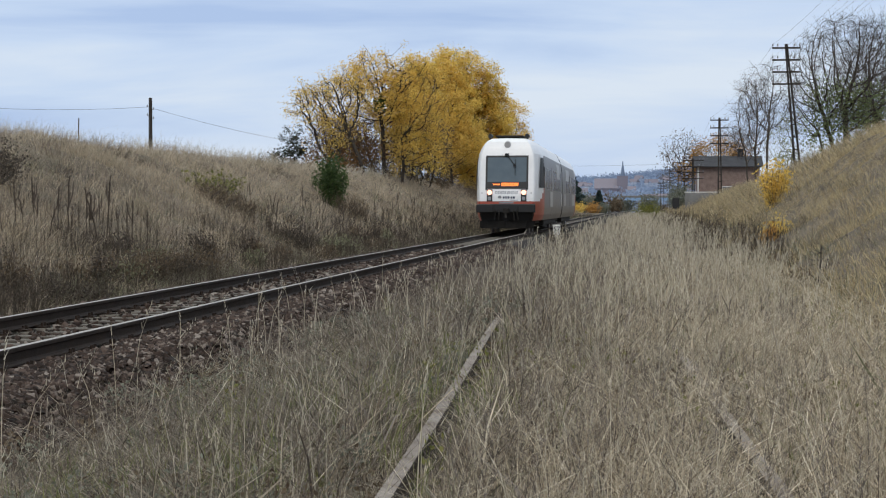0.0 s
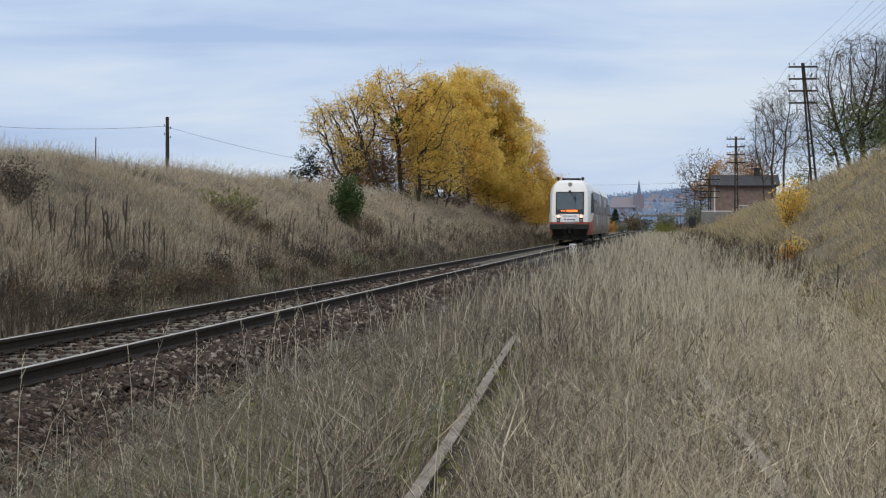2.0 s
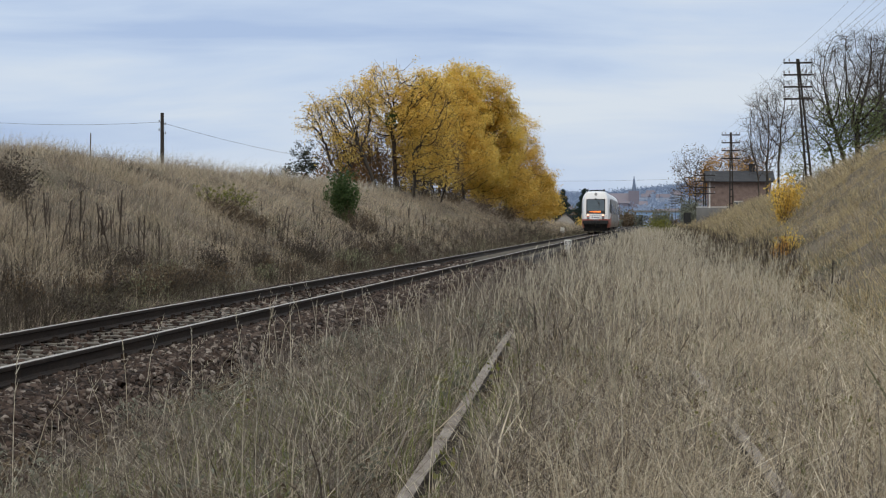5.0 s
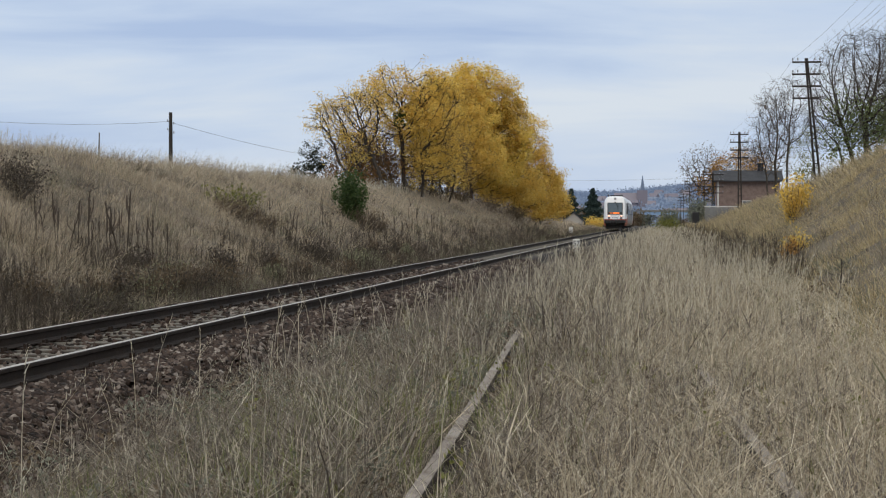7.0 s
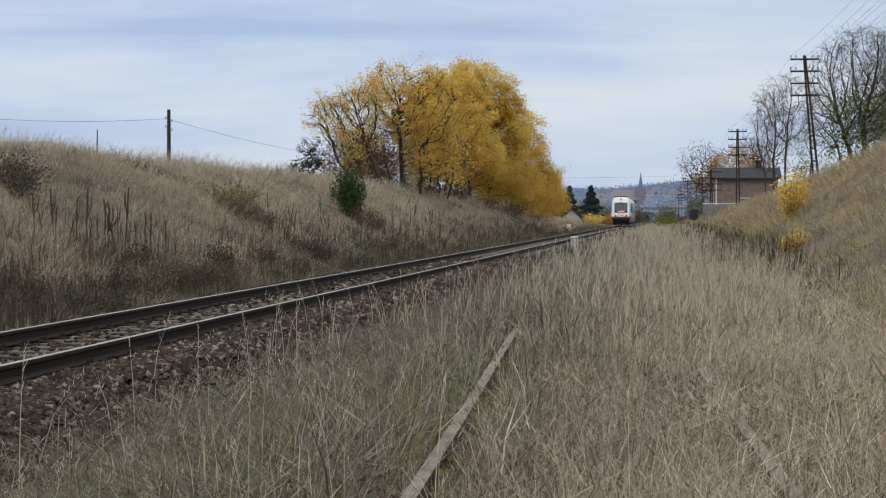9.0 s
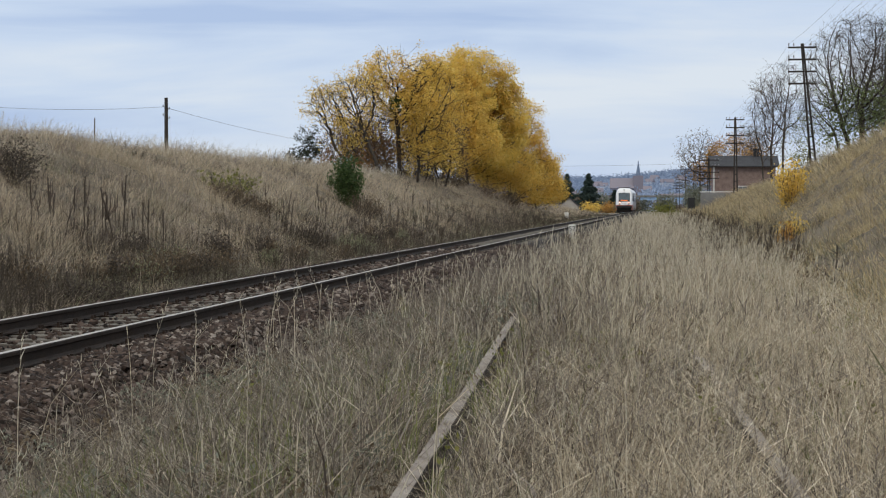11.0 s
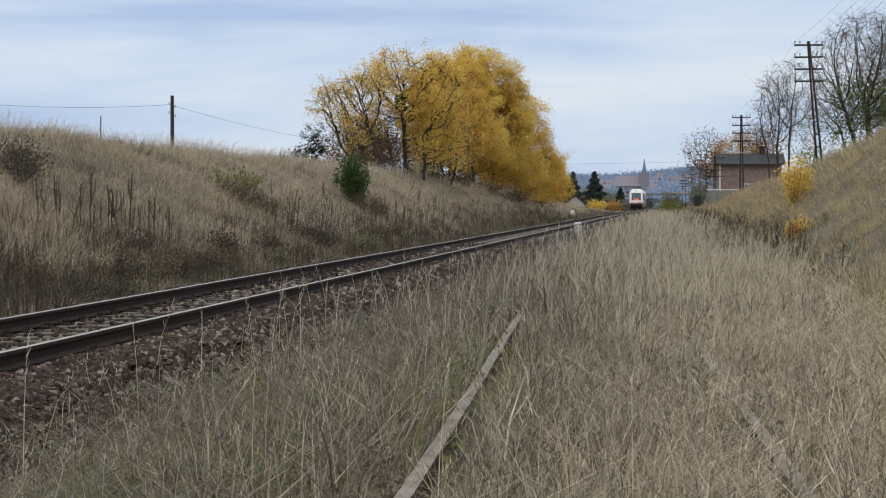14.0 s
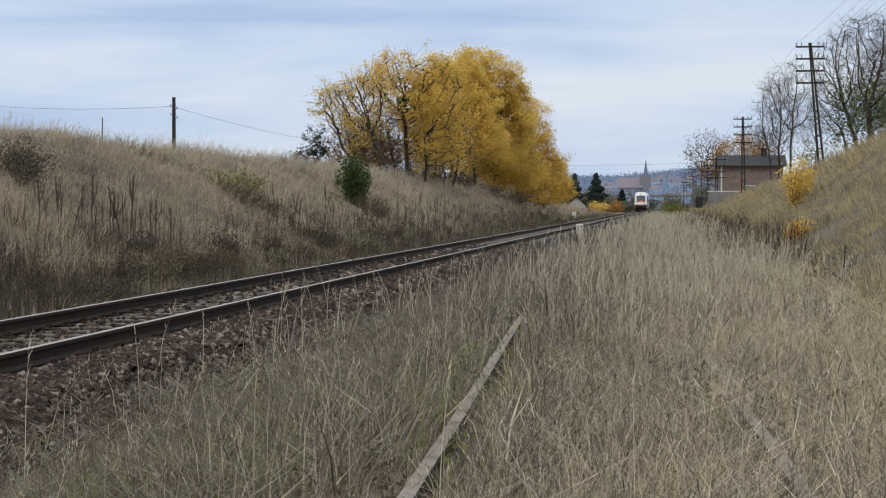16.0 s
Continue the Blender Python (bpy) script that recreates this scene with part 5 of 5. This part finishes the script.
    for i, (x, y, h, w, n) in enumerate(((-12.85, 51.5, 0.65, 1.3, 240), (-12.6, 53, 0.6, 1.3, 240), (-12.9, 55, 0.6, 1.3, 180))):
        bush("bramble", 80 + i, x, y, h, w, "low yellow-green bramble on the slope", BRAMBLE, n, 0.045, category="shrub")
    # the first three are added to darken the hollow by the bramble
    for i, (x, y, h, w) in enumerate(((-12.3, 50, 0.5, 1.3), (-11.95, 50.5, 0.55, 1.2), (-11.6, 51.5, 0.5, 1.2), (-11.3, 67.5, 1.0, 1.4), (-11.0, 68.5, 0.8, 1.3), (-12.7, 34.4, 0.5, 1.5), (-13.15, 35.2, 0.6, 1.7), (-13.5, 36.2, 0.55, 1.6))):
        bush("dead_bush", 90 + i, x, y, h, w, "dark dead twiggy bush on the slope", LEAF_BROWN if i < 5 else PLUME_DARK, 1500, 0.026, category="bush")
    rng = np.random.default_rng(58)
    for i in range(34):
        y = 23 + 45 * rng.random() ** 1.3
        x = -9.35 + rng.normal(0, 0.4)
        leaf = (LEAF_BROWN, WEED, PLUME_DARK, LEAF_BROWN, STRAW_GREEN)[i % 5]
        bush("ditch_weed", 200 + i, x, y, rng.uniform(0.35, 0.68), rng.uniform(0.6, 1.2), "olive weed clump along the slope foot" if i % 5 == 4 else "dark withered weed clump along the slope foot", leaf, 900, 0.02 + 0.0002 * y, category="weed")
    bush("golden_bush", 22, 4.2, 60.7, 1.75, 1.4, "golden-leaved shrub on the steep slope", LEAF_GOLD, 1700, 0.05)
    bush("golden_bush", 23, 2.72, 40.5, 0.5, 0.6, "small orange-leaved shrub on the steep slope", LEAF_RUST, 420, 0.032)
    bush("golden_bush", 28, 2.95, 41.3, 0.55, 0.65, "small golden-leaved shrub on the steep slope", LEAF_GOLD, 380, 0.032)
    bush("yellow_green_bush", 24, 0.4, 160, 1.6, 2.8, "yellow-green shrub beside the line", BRAMBLE, 1500, 0.09)
    for i, (x, y, h, w) in enumerate(((1.7, 44, 0.5, 0.9), (1.5, 52, 0.6, 1.1), (2.1, 57, 0.6, 1.1), (1.4, 63, 0.7, 1.3), (2.2, 70, 0.7, 1.5), (1.1, 78, 0.75, 1.6), (2.0, 88, 0.8, 1.9), (0.9, 98, 0.9, 2.2), (1.9, 36, 0.4, 0.7), (2.3, 30, 0.35, 0.6))):
        bush("weed_clump", 130 + i, x, y, h, w, "grey-brown dead weed clump at the slope foot", (LEAF_BROWN, WEED, PLUME_DARK)[i % 3], 560, 0.026, category="weed")
    for i, (x, y) in enumerate(((-3.55, 74.2), (-3.3, 73.6), (-3.8, 73.9))):
        bush("grass_tuft", 140 + i, x, y, 0.62, 0.55, "dry brown grass tuft beside the marker post", STRAW_GREY, 420, 0.03, category="grass")
    for i, (x, y, h) in enumerate(((1.9, 20.5, 1.0), (0.42, 28, 0.85), (2.3, 24, 0.6))):
        grown_tree("dead_sapling", 100 + i, x, y, [[(0, 0, 0), (0.02, 0, h * 0.3), (0.05, 0, h * 0.85)]], [(0, 0, h * 0.6, h * 0.22, h * 0.22, h * 0.4)], 34, "thin leafless sapling at the slope foot", step=0.05, reach=0.6, kill=0.07, tip=0.0022, twigs=1, twig=0.07, rise=0.3, power=0.4, wander=0.15, category="sapling")
    for seed, x, y, lobes, stems in (
        (31, 11.9, 114, [(0.5, 0, 5.9, 3.7, 3.2, 3.9), (-1.6, 0, 4.2, 1.8, 2.0, 2.2)], [[(0, 0, 0), (-0.35, 0, 1.6), (-0.9, 0, 3.4)], [(0.3, 0.2, 0), (0.5, 0.2, 1.8), (0.4, 0.3, 3.8)], [(-0.7, 0, 0), (-1.0, 0, 1.4), (-1.3, 0.2, 2.6)]]),
        (37, 15.4, 119, [(0.6, 0, 6.4, 3.9, 3.4, 4.0), (-1.5, 0, 5.0, 2.0, 2.0, 2.4)], [[(0, 0, 0), (-0.2, 0, 2.0), (-0.6, 0, 3.8)], [(0.5, 0, 0), (0.9, 0, 2.0), (1.2, 0, 3.8)]])):
        ob, pos, load = grown_tree("bare_tree", seed, x, y, stems, lobes, 2300, "large bare spreading tree above the cutting, partly ivied", step=0.2, reach=5.0, kill=0.27, tip=0.0075, twigs=4, twig=0.42, rise=0.06, shell=0.0, power=0.43, wander=0.1)
        rng = np.random.default_rng(seed)
        hold = pos[(load > 25) & (pos[:, 2] < 5.2) & (pos[:, 0] > -1.8)]
        low = hold[:, 2] < 3.4
        v, f = leaf_mesh(rng, np.concatenate([hold[low], hold[low], hold]), 4200, 0.42, 0.085)
        tagged(from_arrays("ivy", v, f, LEAF_IVY, ob, "green ivy on the stems"), kind="stuff")
    grown_tree("bare_tree", 39, 9.9, 150, [[(0, 0, 0), (0, 0, 2.0), (0.1, 0, 4.0)]], [(0, 0, 7.0, 2.6, 2.2, 3.0)], 480, "thin bare tree behind the pole", step=0.24, reach=5, kill=0.34, tip=0.008, twigs=4, twig=0.5, power=0.4, wander=0.1)
    grown_tree("bare_tree", 32, 11.9, 200, [[(0, 0, 0), (0.1, 0, 2.5), (0.0, 0, 5.0)], [(-0.5, 0.2, 0), (-0.9, 0, 2.5), (-1.0, 0, 4.6)]], [(0, 0, 8.4, 2.5, 2.2, 4.0), (-0.6, 0, 5.5, 2.3, 2.0, 2.0)], 950, "tall bare upright tree beside the house", LEAF_RUSSET, 700, 0.08, step=0.3, reach=5, kill=0.36, tip=0.012, twigs=4, twig=0.6, rise=0.3, power=0.4, wander=0.1)
    grown_tree("bare_tree", 34, 5.6, 262, [[(0, 0, 0), (0.1, 0, 2.5), (0, 0, 4.5)]], [(0, 0, 7.4, 3.4, 3.0, 3.8), (-0.5, 0, 4.0, 3.0, 2.5, 2.2)], 620, "brown thinning tree behind the house", LEAF_BROWN, 1700, 0.13, 0.3, step=0.35, reach=6, kill=0.45, tip=0.013, power=0.36, wander=0.14)
    grown_tree("bare_tree", 38, 12.6, 262, [[(0, 0, 0), (0.1, 0, 2.5), (0, 0, 4.5)]], [(0, 0, 7.2, 3.2, 3.0, 3.8)], 560, "brown thinning tree behind the house", LEAF_BROWN, 1300, 0.13, 0.3, step=0.35, reach=6, kill=0.45, tip=0.013, power=0.36, wander=0.14)
    leafy_tree("russet_tree", 35, 10.4, 262, 9.4, [(0, 6.0, 4.2, 2.9), (-3.4, 4.5, 2.4, 2.2), (3.0, 5.0, 2.6, 2.4)], "orange autumn tree behind the house", LEAF_RUST, 7500, 0.14, 280, 0.4)
    leafy_tree("yellow_green_tree", 36, 12.0, 150, 6.0, [(0, 3.6, 1.5, 2.4), (-0.8, 2.4, 1.2, 1.6)], "thin yellow-green tree above the cutting", BRAMBLE, 2200, 0.075, 160, 0.2)
    bush("hedge_bush", 44, 4.6, 255, 4.2, 4.0, "grey-green rounded bush by the fence", SAGE, 2600, 0.14)
    conifer(41, -22.0, 430, 9.0, 5.4, "dark green spruce below the line")
    conifer(42, -16.9, 430, 9.0, 6.2, "dark green spruce below the line")
    conifer(43, -11.3, 450, 5.4, 2.8, "small dark green spruce below the line")
    for i, (x, y, h, w, m) in enumerate(((-15.0, 400, 2.4, 6.0, LEAF_GOLD), (-11.5, 410, 2.8, 4.0, LEAF_RUST), (-22.0, 390, 1.8, 6.0, LEAF_BROWN), (-9.6, 420, 2.6, 3.6, SAGE), (-26.5, 380, 2.0, 6.0, LEAF_BROWN))):
        bush("valley_bush", 110 + i, x, y, h, w, "autumn-coloured bush beside the line in the distance", m, 1500, 0.16)

    rng = np.random.default_rng(50)
    for i in range(16):
        y = rng.uniform(480, 760)
        x = rng.uniform(-0.062, 0.012) * y
        bush("valley_tree", 150 + i, x, y, rng.uniform(5.0, 8.5), rng.uniform(6, 11), "muted autumn tree in the valley", (LEAF_BROWN, LEAF_FAR, LEAF_FAR)[i % 3], 700, 0.4, category="tree")


plants()
field_grass()
bank_grass()
fresh_tufts()
herbs()
weeds()
mulleins()


# ---- poles, buildings, marks ----
def wire(name, parent, points, sag=0.4, r=0.012, label=""):
    pts = []
    for a, b in zip(points, points[1:]):
        for i in range(9):
            t = i / 8
            pts.append((*(a[k] + (b[k] - a[k]) * t - (sag * 4 * t * (1 - t) if k == 2 else 0) for k in range(3)), r))
    v, f = tube_arrays([pts], 4)
    ob = from_arrays(name, v, f, WIRE, parent, label)
    return ob


def telegraph_pole(x, y, top, arm=1.75, arms=4, double=True, gap=0.75, lean=0.0):
    z = float(ground_z(x, y)) - 0.3
    h = top - z
    ob = empty("telegraph_pole", x, y, z, "weathered timber telegraph pole with four crossarms", "pole", "telegraph poles")
    for s in (-1, 1) if double else (0,):
        bm = cyl(bmesh.new(), (s * 0.17 - lean * h, 0, 0), (s * 0.045, 0, h), 0.075, 0.06, 8)
        part("post", bm, POLEWOOD, ob)
    if double:
        for k in range(5):
            zz = 1.0 + k * (h - 4.5) / 5
            part("brace", boxes((-0.18 - lean * (h - zz), -0.05, zz, 0.18 - lean * (h - zz), 0.05, zz + 0.09)), POLEWOOD, ob)
    for k in range(arms):
        zz = h - 0.25 - k * gap
        a = part("crossarm", boxes((-arm / 2, -0.12, zz - 0.05, arm / 2, -0.02, zz + 0.06), bevel=0.01), POLEWOOD, ob)
        for s in (-0.95, -0.6, 0.6, 0.95):
            bm = cyl(bmesh.new(), (s * arm / 2, -0.07, zz + 0.05), (s * arm / 2, -0.07, zz + 0.16), 0.015, 0.015, 6)
            cyl(bm, (s * arm / 2, -0.07, zz + 0.13), (s * arm / 2, -0.07, zz + 0.27), 0.05, 0.035, 8)
            part("insulator", bm, STEEL, a, "grey insulator")
    return ob


POLES = [(8.75, 115, 11.3), (7.1, 176, 9.7), (5.9, 226, 7.1), (5.4, 300, 8.6), (5.1, 380, 9.0), (4.6, 450, 8.0), (4.4, 520, 8.0)]


def lines():
    for i, (x, y, top) in enumerate(POLES):
        telegraph_pole(x, y, top, arm=1.75 if i != 2 else 2.6, double=i < 3, lean=-0.095 if i == 0 else -0.01)
    ends = [(11.2, 58, 13.2)] + POLES
    wires = empty("telegraph_wires", 0, 0, 0, "thin sagging telegraph wires between the poles", "wires")
    for row in range(2):
        for s in (-0.8, 0.5, 0.8):
            wire("wire", wires, [(x + s, y - 0.07, top - 0.02 - 0.75 * row) for x, y, top in ends[:5]], 0.5, 0.007)
    # plain pole on the far field and its line
    z = float(ground_z(-37.5, 135))
    p = empty("wooden_pole", -37.5, 135, z - 0.3, "plain grey wooden line pole behind the slope", "pole")
    part("post", cyl(bmesh.new(), (0, 0, 0), (0, 0, 9.75 - z), 0.17, 0.13, 10), POLEWOOD, p)
    for s, zz in ((-0.24, 0.7), (0.24, 0.9), (-0.24, 1.35), (0.24, 1.6)):
        bm = cyl(bmesh.new(), (0, 0, 9.75 - z - zz), (s, 0, 9.75 - z - zz), 0.02, 0.02, 6)
        cyl(bm, (s, 0, 9.75 - z - zz), (s, 0, 9.75 - z - zz + 0.16), 0.05, 0.04, 8)
        part("insulator", bm, STEEL, p)
    gx, gy = -19.2, 60.0
    st = empty("field_stake", gx, gy, float(ground_z(gx, gy)) - 0.2, "thin weathered wooden stake in the grass", "stake")
    part("post", cyl(bmesh.new(), (0, 0, 0), (0.03, 0, 1.5), 0.03, 0.02, 7), TIMBER, st)
    wl = empty("power_line", 0, 0, 0, "single thin wire slung over the field", "wires")
    wire("wire", wl, [(-57, 130, 9.3), (-37.7, 135, 8.75), (-30.5, 190, 7.2)], 0.5, 0.012)
    wl = empty("power_line", 0, 0, 0, "thin wire crossing high over the line far off", "wires")
    wire("wire", wl, [(-40, 420, 10.6), (8, 420, 11.0)], 0.3, 0.02)


def house():
    x0, x1, y0, y1 = 6.7, 14.6, 235, 243
    z0, wall, ridge = 0.6, 6.3, 7.75
    h = empty("brick_house", 0, 0, 0, "low red-brick house with a dark roof beyond the cutting", "house")
    part("wall", boxes((x0, y0, z0, x1, y0 + 0.35, wall), (x0, y1 - 0.35, z0, x1, y1, wall), (x0, y0 + 0.35, z0, x0 + 0.35, y1 - 0.35, wall), (x1 - 0.35, y0 + 0.35, z0, x1, y1 - 0.35, wall)), BRICK, h)
    bm = bmesh.new()
    ym = (y0 + y1) / 2
    e = 0.5
    a = [bm.verts.new(p) for p in ((x0 - e, y0 - e, wall - 0.02), (x1 + e, y0 - e, wall - 0.02), (x1 + e, ym, ridge), (x0 - e, ym, ridge), (x0 - e, y1 + e, wall - 0.02), (x1 + e, y1 + e, wall - 0.02))]
    bm.faces.new((a[0], a[1], a[2], a[3]))
    bm.faces.new((a[3], a[2], a[5], a[4]))
    bm.faces.new((a[0], a[3], a[4]))
    bm.faces.new((a[1], a[5], a[2]))
    bm.faces.new((a[0], a[4], a[5], a[1]))
    rf = part("roof", bm, SLATE, h, "dark low-pitched roof")
    part("chimney", boxes((12.0, ym - 0.4, ridge - 0.7, 12.7, ym + 0.4, ridge + 0.9), (11.92, ym - 0.48, ridge + 0.75, 12.78, ym + 0.48, ridge + 0.92)), SLATE, rf)
    part("downpipe", cyl(bmesh.new(), (x0 + 0.1, y0 - 0.08, z0), (x0 + 0.1, y0 - 0.08, wall), 0.09, 0.09, 8), STONE_WHITE, h, "pale downpipe")
    part("gutter", boxes((x0 - e, y0 - e - 0.12, wall - 0.12, x1 + e, y0 - e, wall)), SLATE, h)
    for wx in (9.9, 12.6):
        w = part("window", boxes((wx, y0 - 0.02, 2.7, wx + 1.1, y0 + 0.04, 3.7)), GLASSY, h, "dark pane")
        part("frame", boxes((wx - 0.08, y0 - 0.06, 2.62, wx + 1.18, y0 - 0.021, 2.72), (wx - 0.08, y0 - 0.06, 3.68, wx + 1.18, y0 - 0.021, 3.78), (wx - 0.08, y0 - 0.06, 2.72, wx + 0.02, y0 - 0.021, 3.68), (wx + 1.08, y0 - 0.06, 2.72, wx + 1.18, y0 - 0.021, 3.68), (wx + 0.51, y0 - 0.06, 2.72, wx + 0.59, y0 - 0.021, 3.68)), STONE_WHITE, w, "white window frame")
    f = empty("concrete_fence", 4.2, 190, 0, "grey concrete panel fence with a pale cap", "fence")
    for i in range(4):
        g = 0.2
        part("panel", boxes((i * 1.6, 0, g, i * 1.6 + 1.52, 0.08, 2.55), bevel=0.01), CONCRETE, f)
        part("post", boxes((i * 1.6 - 0.06, -0.06, g, i * 1.6 + 0.06, 0.14, 2.6), bevel=0.01), CONCRETE, f)
    part("cap", boxes((-0.1, -0.05, 2.6, 6.5, 0.15, 2.7), bevel=0.015), STONE_WHITE, f, "pale coping")
    t = empty("switch_box", 3.0, 200, 0, "dark metal cabinet on a post by the fence", "cabinet")
    part("body", boxes((0, 0, 0.9, 0.75, 0.5, 2.1), bevel=0.04), BLACK, t)
    part("post", boxes((0.3, 0.2, -0.1, 0.45, 0.35, 0.9)), STEEL, t)
    s = empty("small_house", -19.3, 385, -0.4, "small white gabled house below the line", "house")
    part("wall", boxes((-2, 0, 0, 2, 5, 1.6)), CREAM, s)
    bm = bmesh.new()
    a = [bm.verts.new(p) for p in ((-2.0, 0.02, 1.6), (2.0, 0.02, 1.6), (0, 0.02, 3.3))]
    b = [bm.verts.new((v.co.x, 4.98, v.co.z)) for v in a]
    bm.faces.new(a)
    bm.faces.new(b)
    bm.faces.new((a[0], b[0], b[1], a[1]))
    bm.faces.new((a[1], b[1], b[2], a[2]))
    bm.faces.new((a[2], b[2], b[0], a[0]))
    part("gable", bm, CREAM, s)
    bm = bmesh.new()
    for sx in (-1, 1):
        q = [bm.verts.new(p) for p in ((0, -0.4, 3.45), (sx * 2.5, -0.4, 1.35), (sx * 2.5, 5.4, 1.35), (0, 5.4, 3.45))]
        bm.faces.new(q)
    bmesh.ops.solidify(bm, geom=list(bm.faces), thickness=0.12)
    part("roof", bm, SLATE, s)


def marker_post():
    y = 75.0
    x = -3.62
    z = float(ground_z(x, y))
    m = empty("kilometre_post", x, y, z - 0.1, "white painted concrete kilometre post with black numerals", "marker post")
    bm = bmesh.new()
    box(bm, -0.15, -0.07, 0.0, 0.15, 0.07, 0.82 - z - 0.32, bevel=0.025)
    part("stone", bm, STONE_WHITE, m)
    cu = bpy.data.curves.new("numerals", "FONT")
    cu.body, cu.size, cu.align_x, cu.extrude = "57", 0.29, "CENTER", 0.004
    tmp = bpy.data.objects.new("numerals", cu)
    me = bpy.data.meshes.new_from_object(tmp)
    bpy.data.objects.remove(tmp)
    me.materials.append(BLACK)
    t = new("numerals", me)
    t.parent = m
    t.matrix_basis = pose(0, -0.076, 0.82 - z - 0.32 - 0.27, 90, 0, 0)
    p = empty("boundary_stone", -9.4, 183, float(ground_z(-9.4, 183)) - 0.1, "pale stone post beside the line", "marker post")
    part("stone", boxes((-0.2, -0.12, 0, 0.2, 0.12, 0.8), bevel=0.04), STONE_WHITE, p)


def town():
    rng = np.random.default_rng(77)
    c = empty("church", -30, 2300, -6, "distant brick church with a tall pointed spire", "church")
    part("nave", boxes((-33, 0, 0, -5.3, 40, 30)), HAZE_BRICK, c)
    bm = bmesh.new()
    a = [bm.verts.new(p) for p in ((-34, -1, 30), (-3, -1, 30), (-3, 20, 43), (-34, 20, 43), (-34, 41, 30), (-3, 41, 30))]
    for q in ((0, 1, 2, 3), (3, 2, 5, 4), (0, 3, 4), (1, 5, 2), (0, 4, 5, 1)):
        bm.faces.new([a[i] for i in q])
    part("roof", bm, HAZE_BRICK, c)
    part("tower", boxes((-5, 4, 0, 8.4, 18, 46)), HAZE_BRICK, c)
    part("spire", cyl(bmesh.new(), (2, 11, 46), (2, 11, 65), 3.0, 0.25, 8), HAZE_SPIRE, c, "slim blue-grey pointed spire")
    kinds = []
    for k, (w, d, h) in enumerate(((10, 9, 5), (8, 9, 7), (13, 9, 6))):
        hs = empty("far_house", 0, 0, 0, "small distant house in the town with pale haze in its colour", "house", "houses of the town")
        part("wall", boxes((-w / 2, 0, -6, w / 2, d, h)), HAZE_WALL, hs)
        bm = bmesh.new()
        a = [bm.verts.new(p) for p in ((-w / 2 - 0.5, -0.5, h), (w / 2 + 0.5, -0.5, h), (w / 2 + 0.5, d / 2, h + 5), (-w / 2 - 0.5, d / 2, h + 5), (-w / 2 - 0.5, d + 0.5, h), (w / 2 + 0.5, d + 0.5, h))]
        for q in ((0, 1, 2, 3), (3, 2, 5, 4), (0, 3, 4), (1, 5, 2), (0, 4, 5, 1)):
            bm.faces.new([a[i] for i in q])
        part("roof", bm, HAZE_BRICK, hs)
        kinds.append(hs)
    for i in range(40):
        y = rng.uniform(1750, 2700)
        x = rng.uniform(-0.085, 0.03) * y
        m = pose(x, y, float(ground_z(x, y)), 0, 0, rng.uniform(-35, 35))
        if i < 3:
            kinds[i].matrix_basis = m
        else:
            copy_thing(kinds[i % 3], m)
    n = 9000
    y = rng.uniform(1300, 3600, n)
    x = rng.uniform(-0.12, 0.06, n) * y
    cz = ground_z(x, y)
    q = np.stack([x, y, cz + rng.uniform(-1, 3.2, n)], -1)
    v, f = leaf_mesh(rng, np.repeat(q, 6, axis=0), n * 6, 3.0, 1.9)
    tagged(from_arrays("far_woods", v, f, HAZE_WOOD), "distant woods on the hills with blue haze in their colour", "woods", kind="stuff")
    b = empty("road_bridge", -3, 640, 0, "pale blue road bridge across the valley", "bridge")
    part("deck", boxes((-5, 0, 3.3, 30, 6, 4.3)), BLUE, b, "blue bridge girder")
    part("pier", boxes((4, 1, -4, 6, 5, 3.3)), CONCRETE, b)
    part("pier", boxes((18, 1, -4, 20, 5, 3.3)), CONCRETE, b)
    part("parapet", boxes((-5, -0.2, 4.3, 30, 0.0, 5.0)), CONCRETE, b)


lines()
house()
marker_post()
town()


# ---- movement ----
def motions():
    walk(train, [(t, pose(TRACK_X, 77.7 + 20.1 * t, 0)) for t in (0, 2, 4, 6, 8, 10, 12, 14, 16)])


motions()
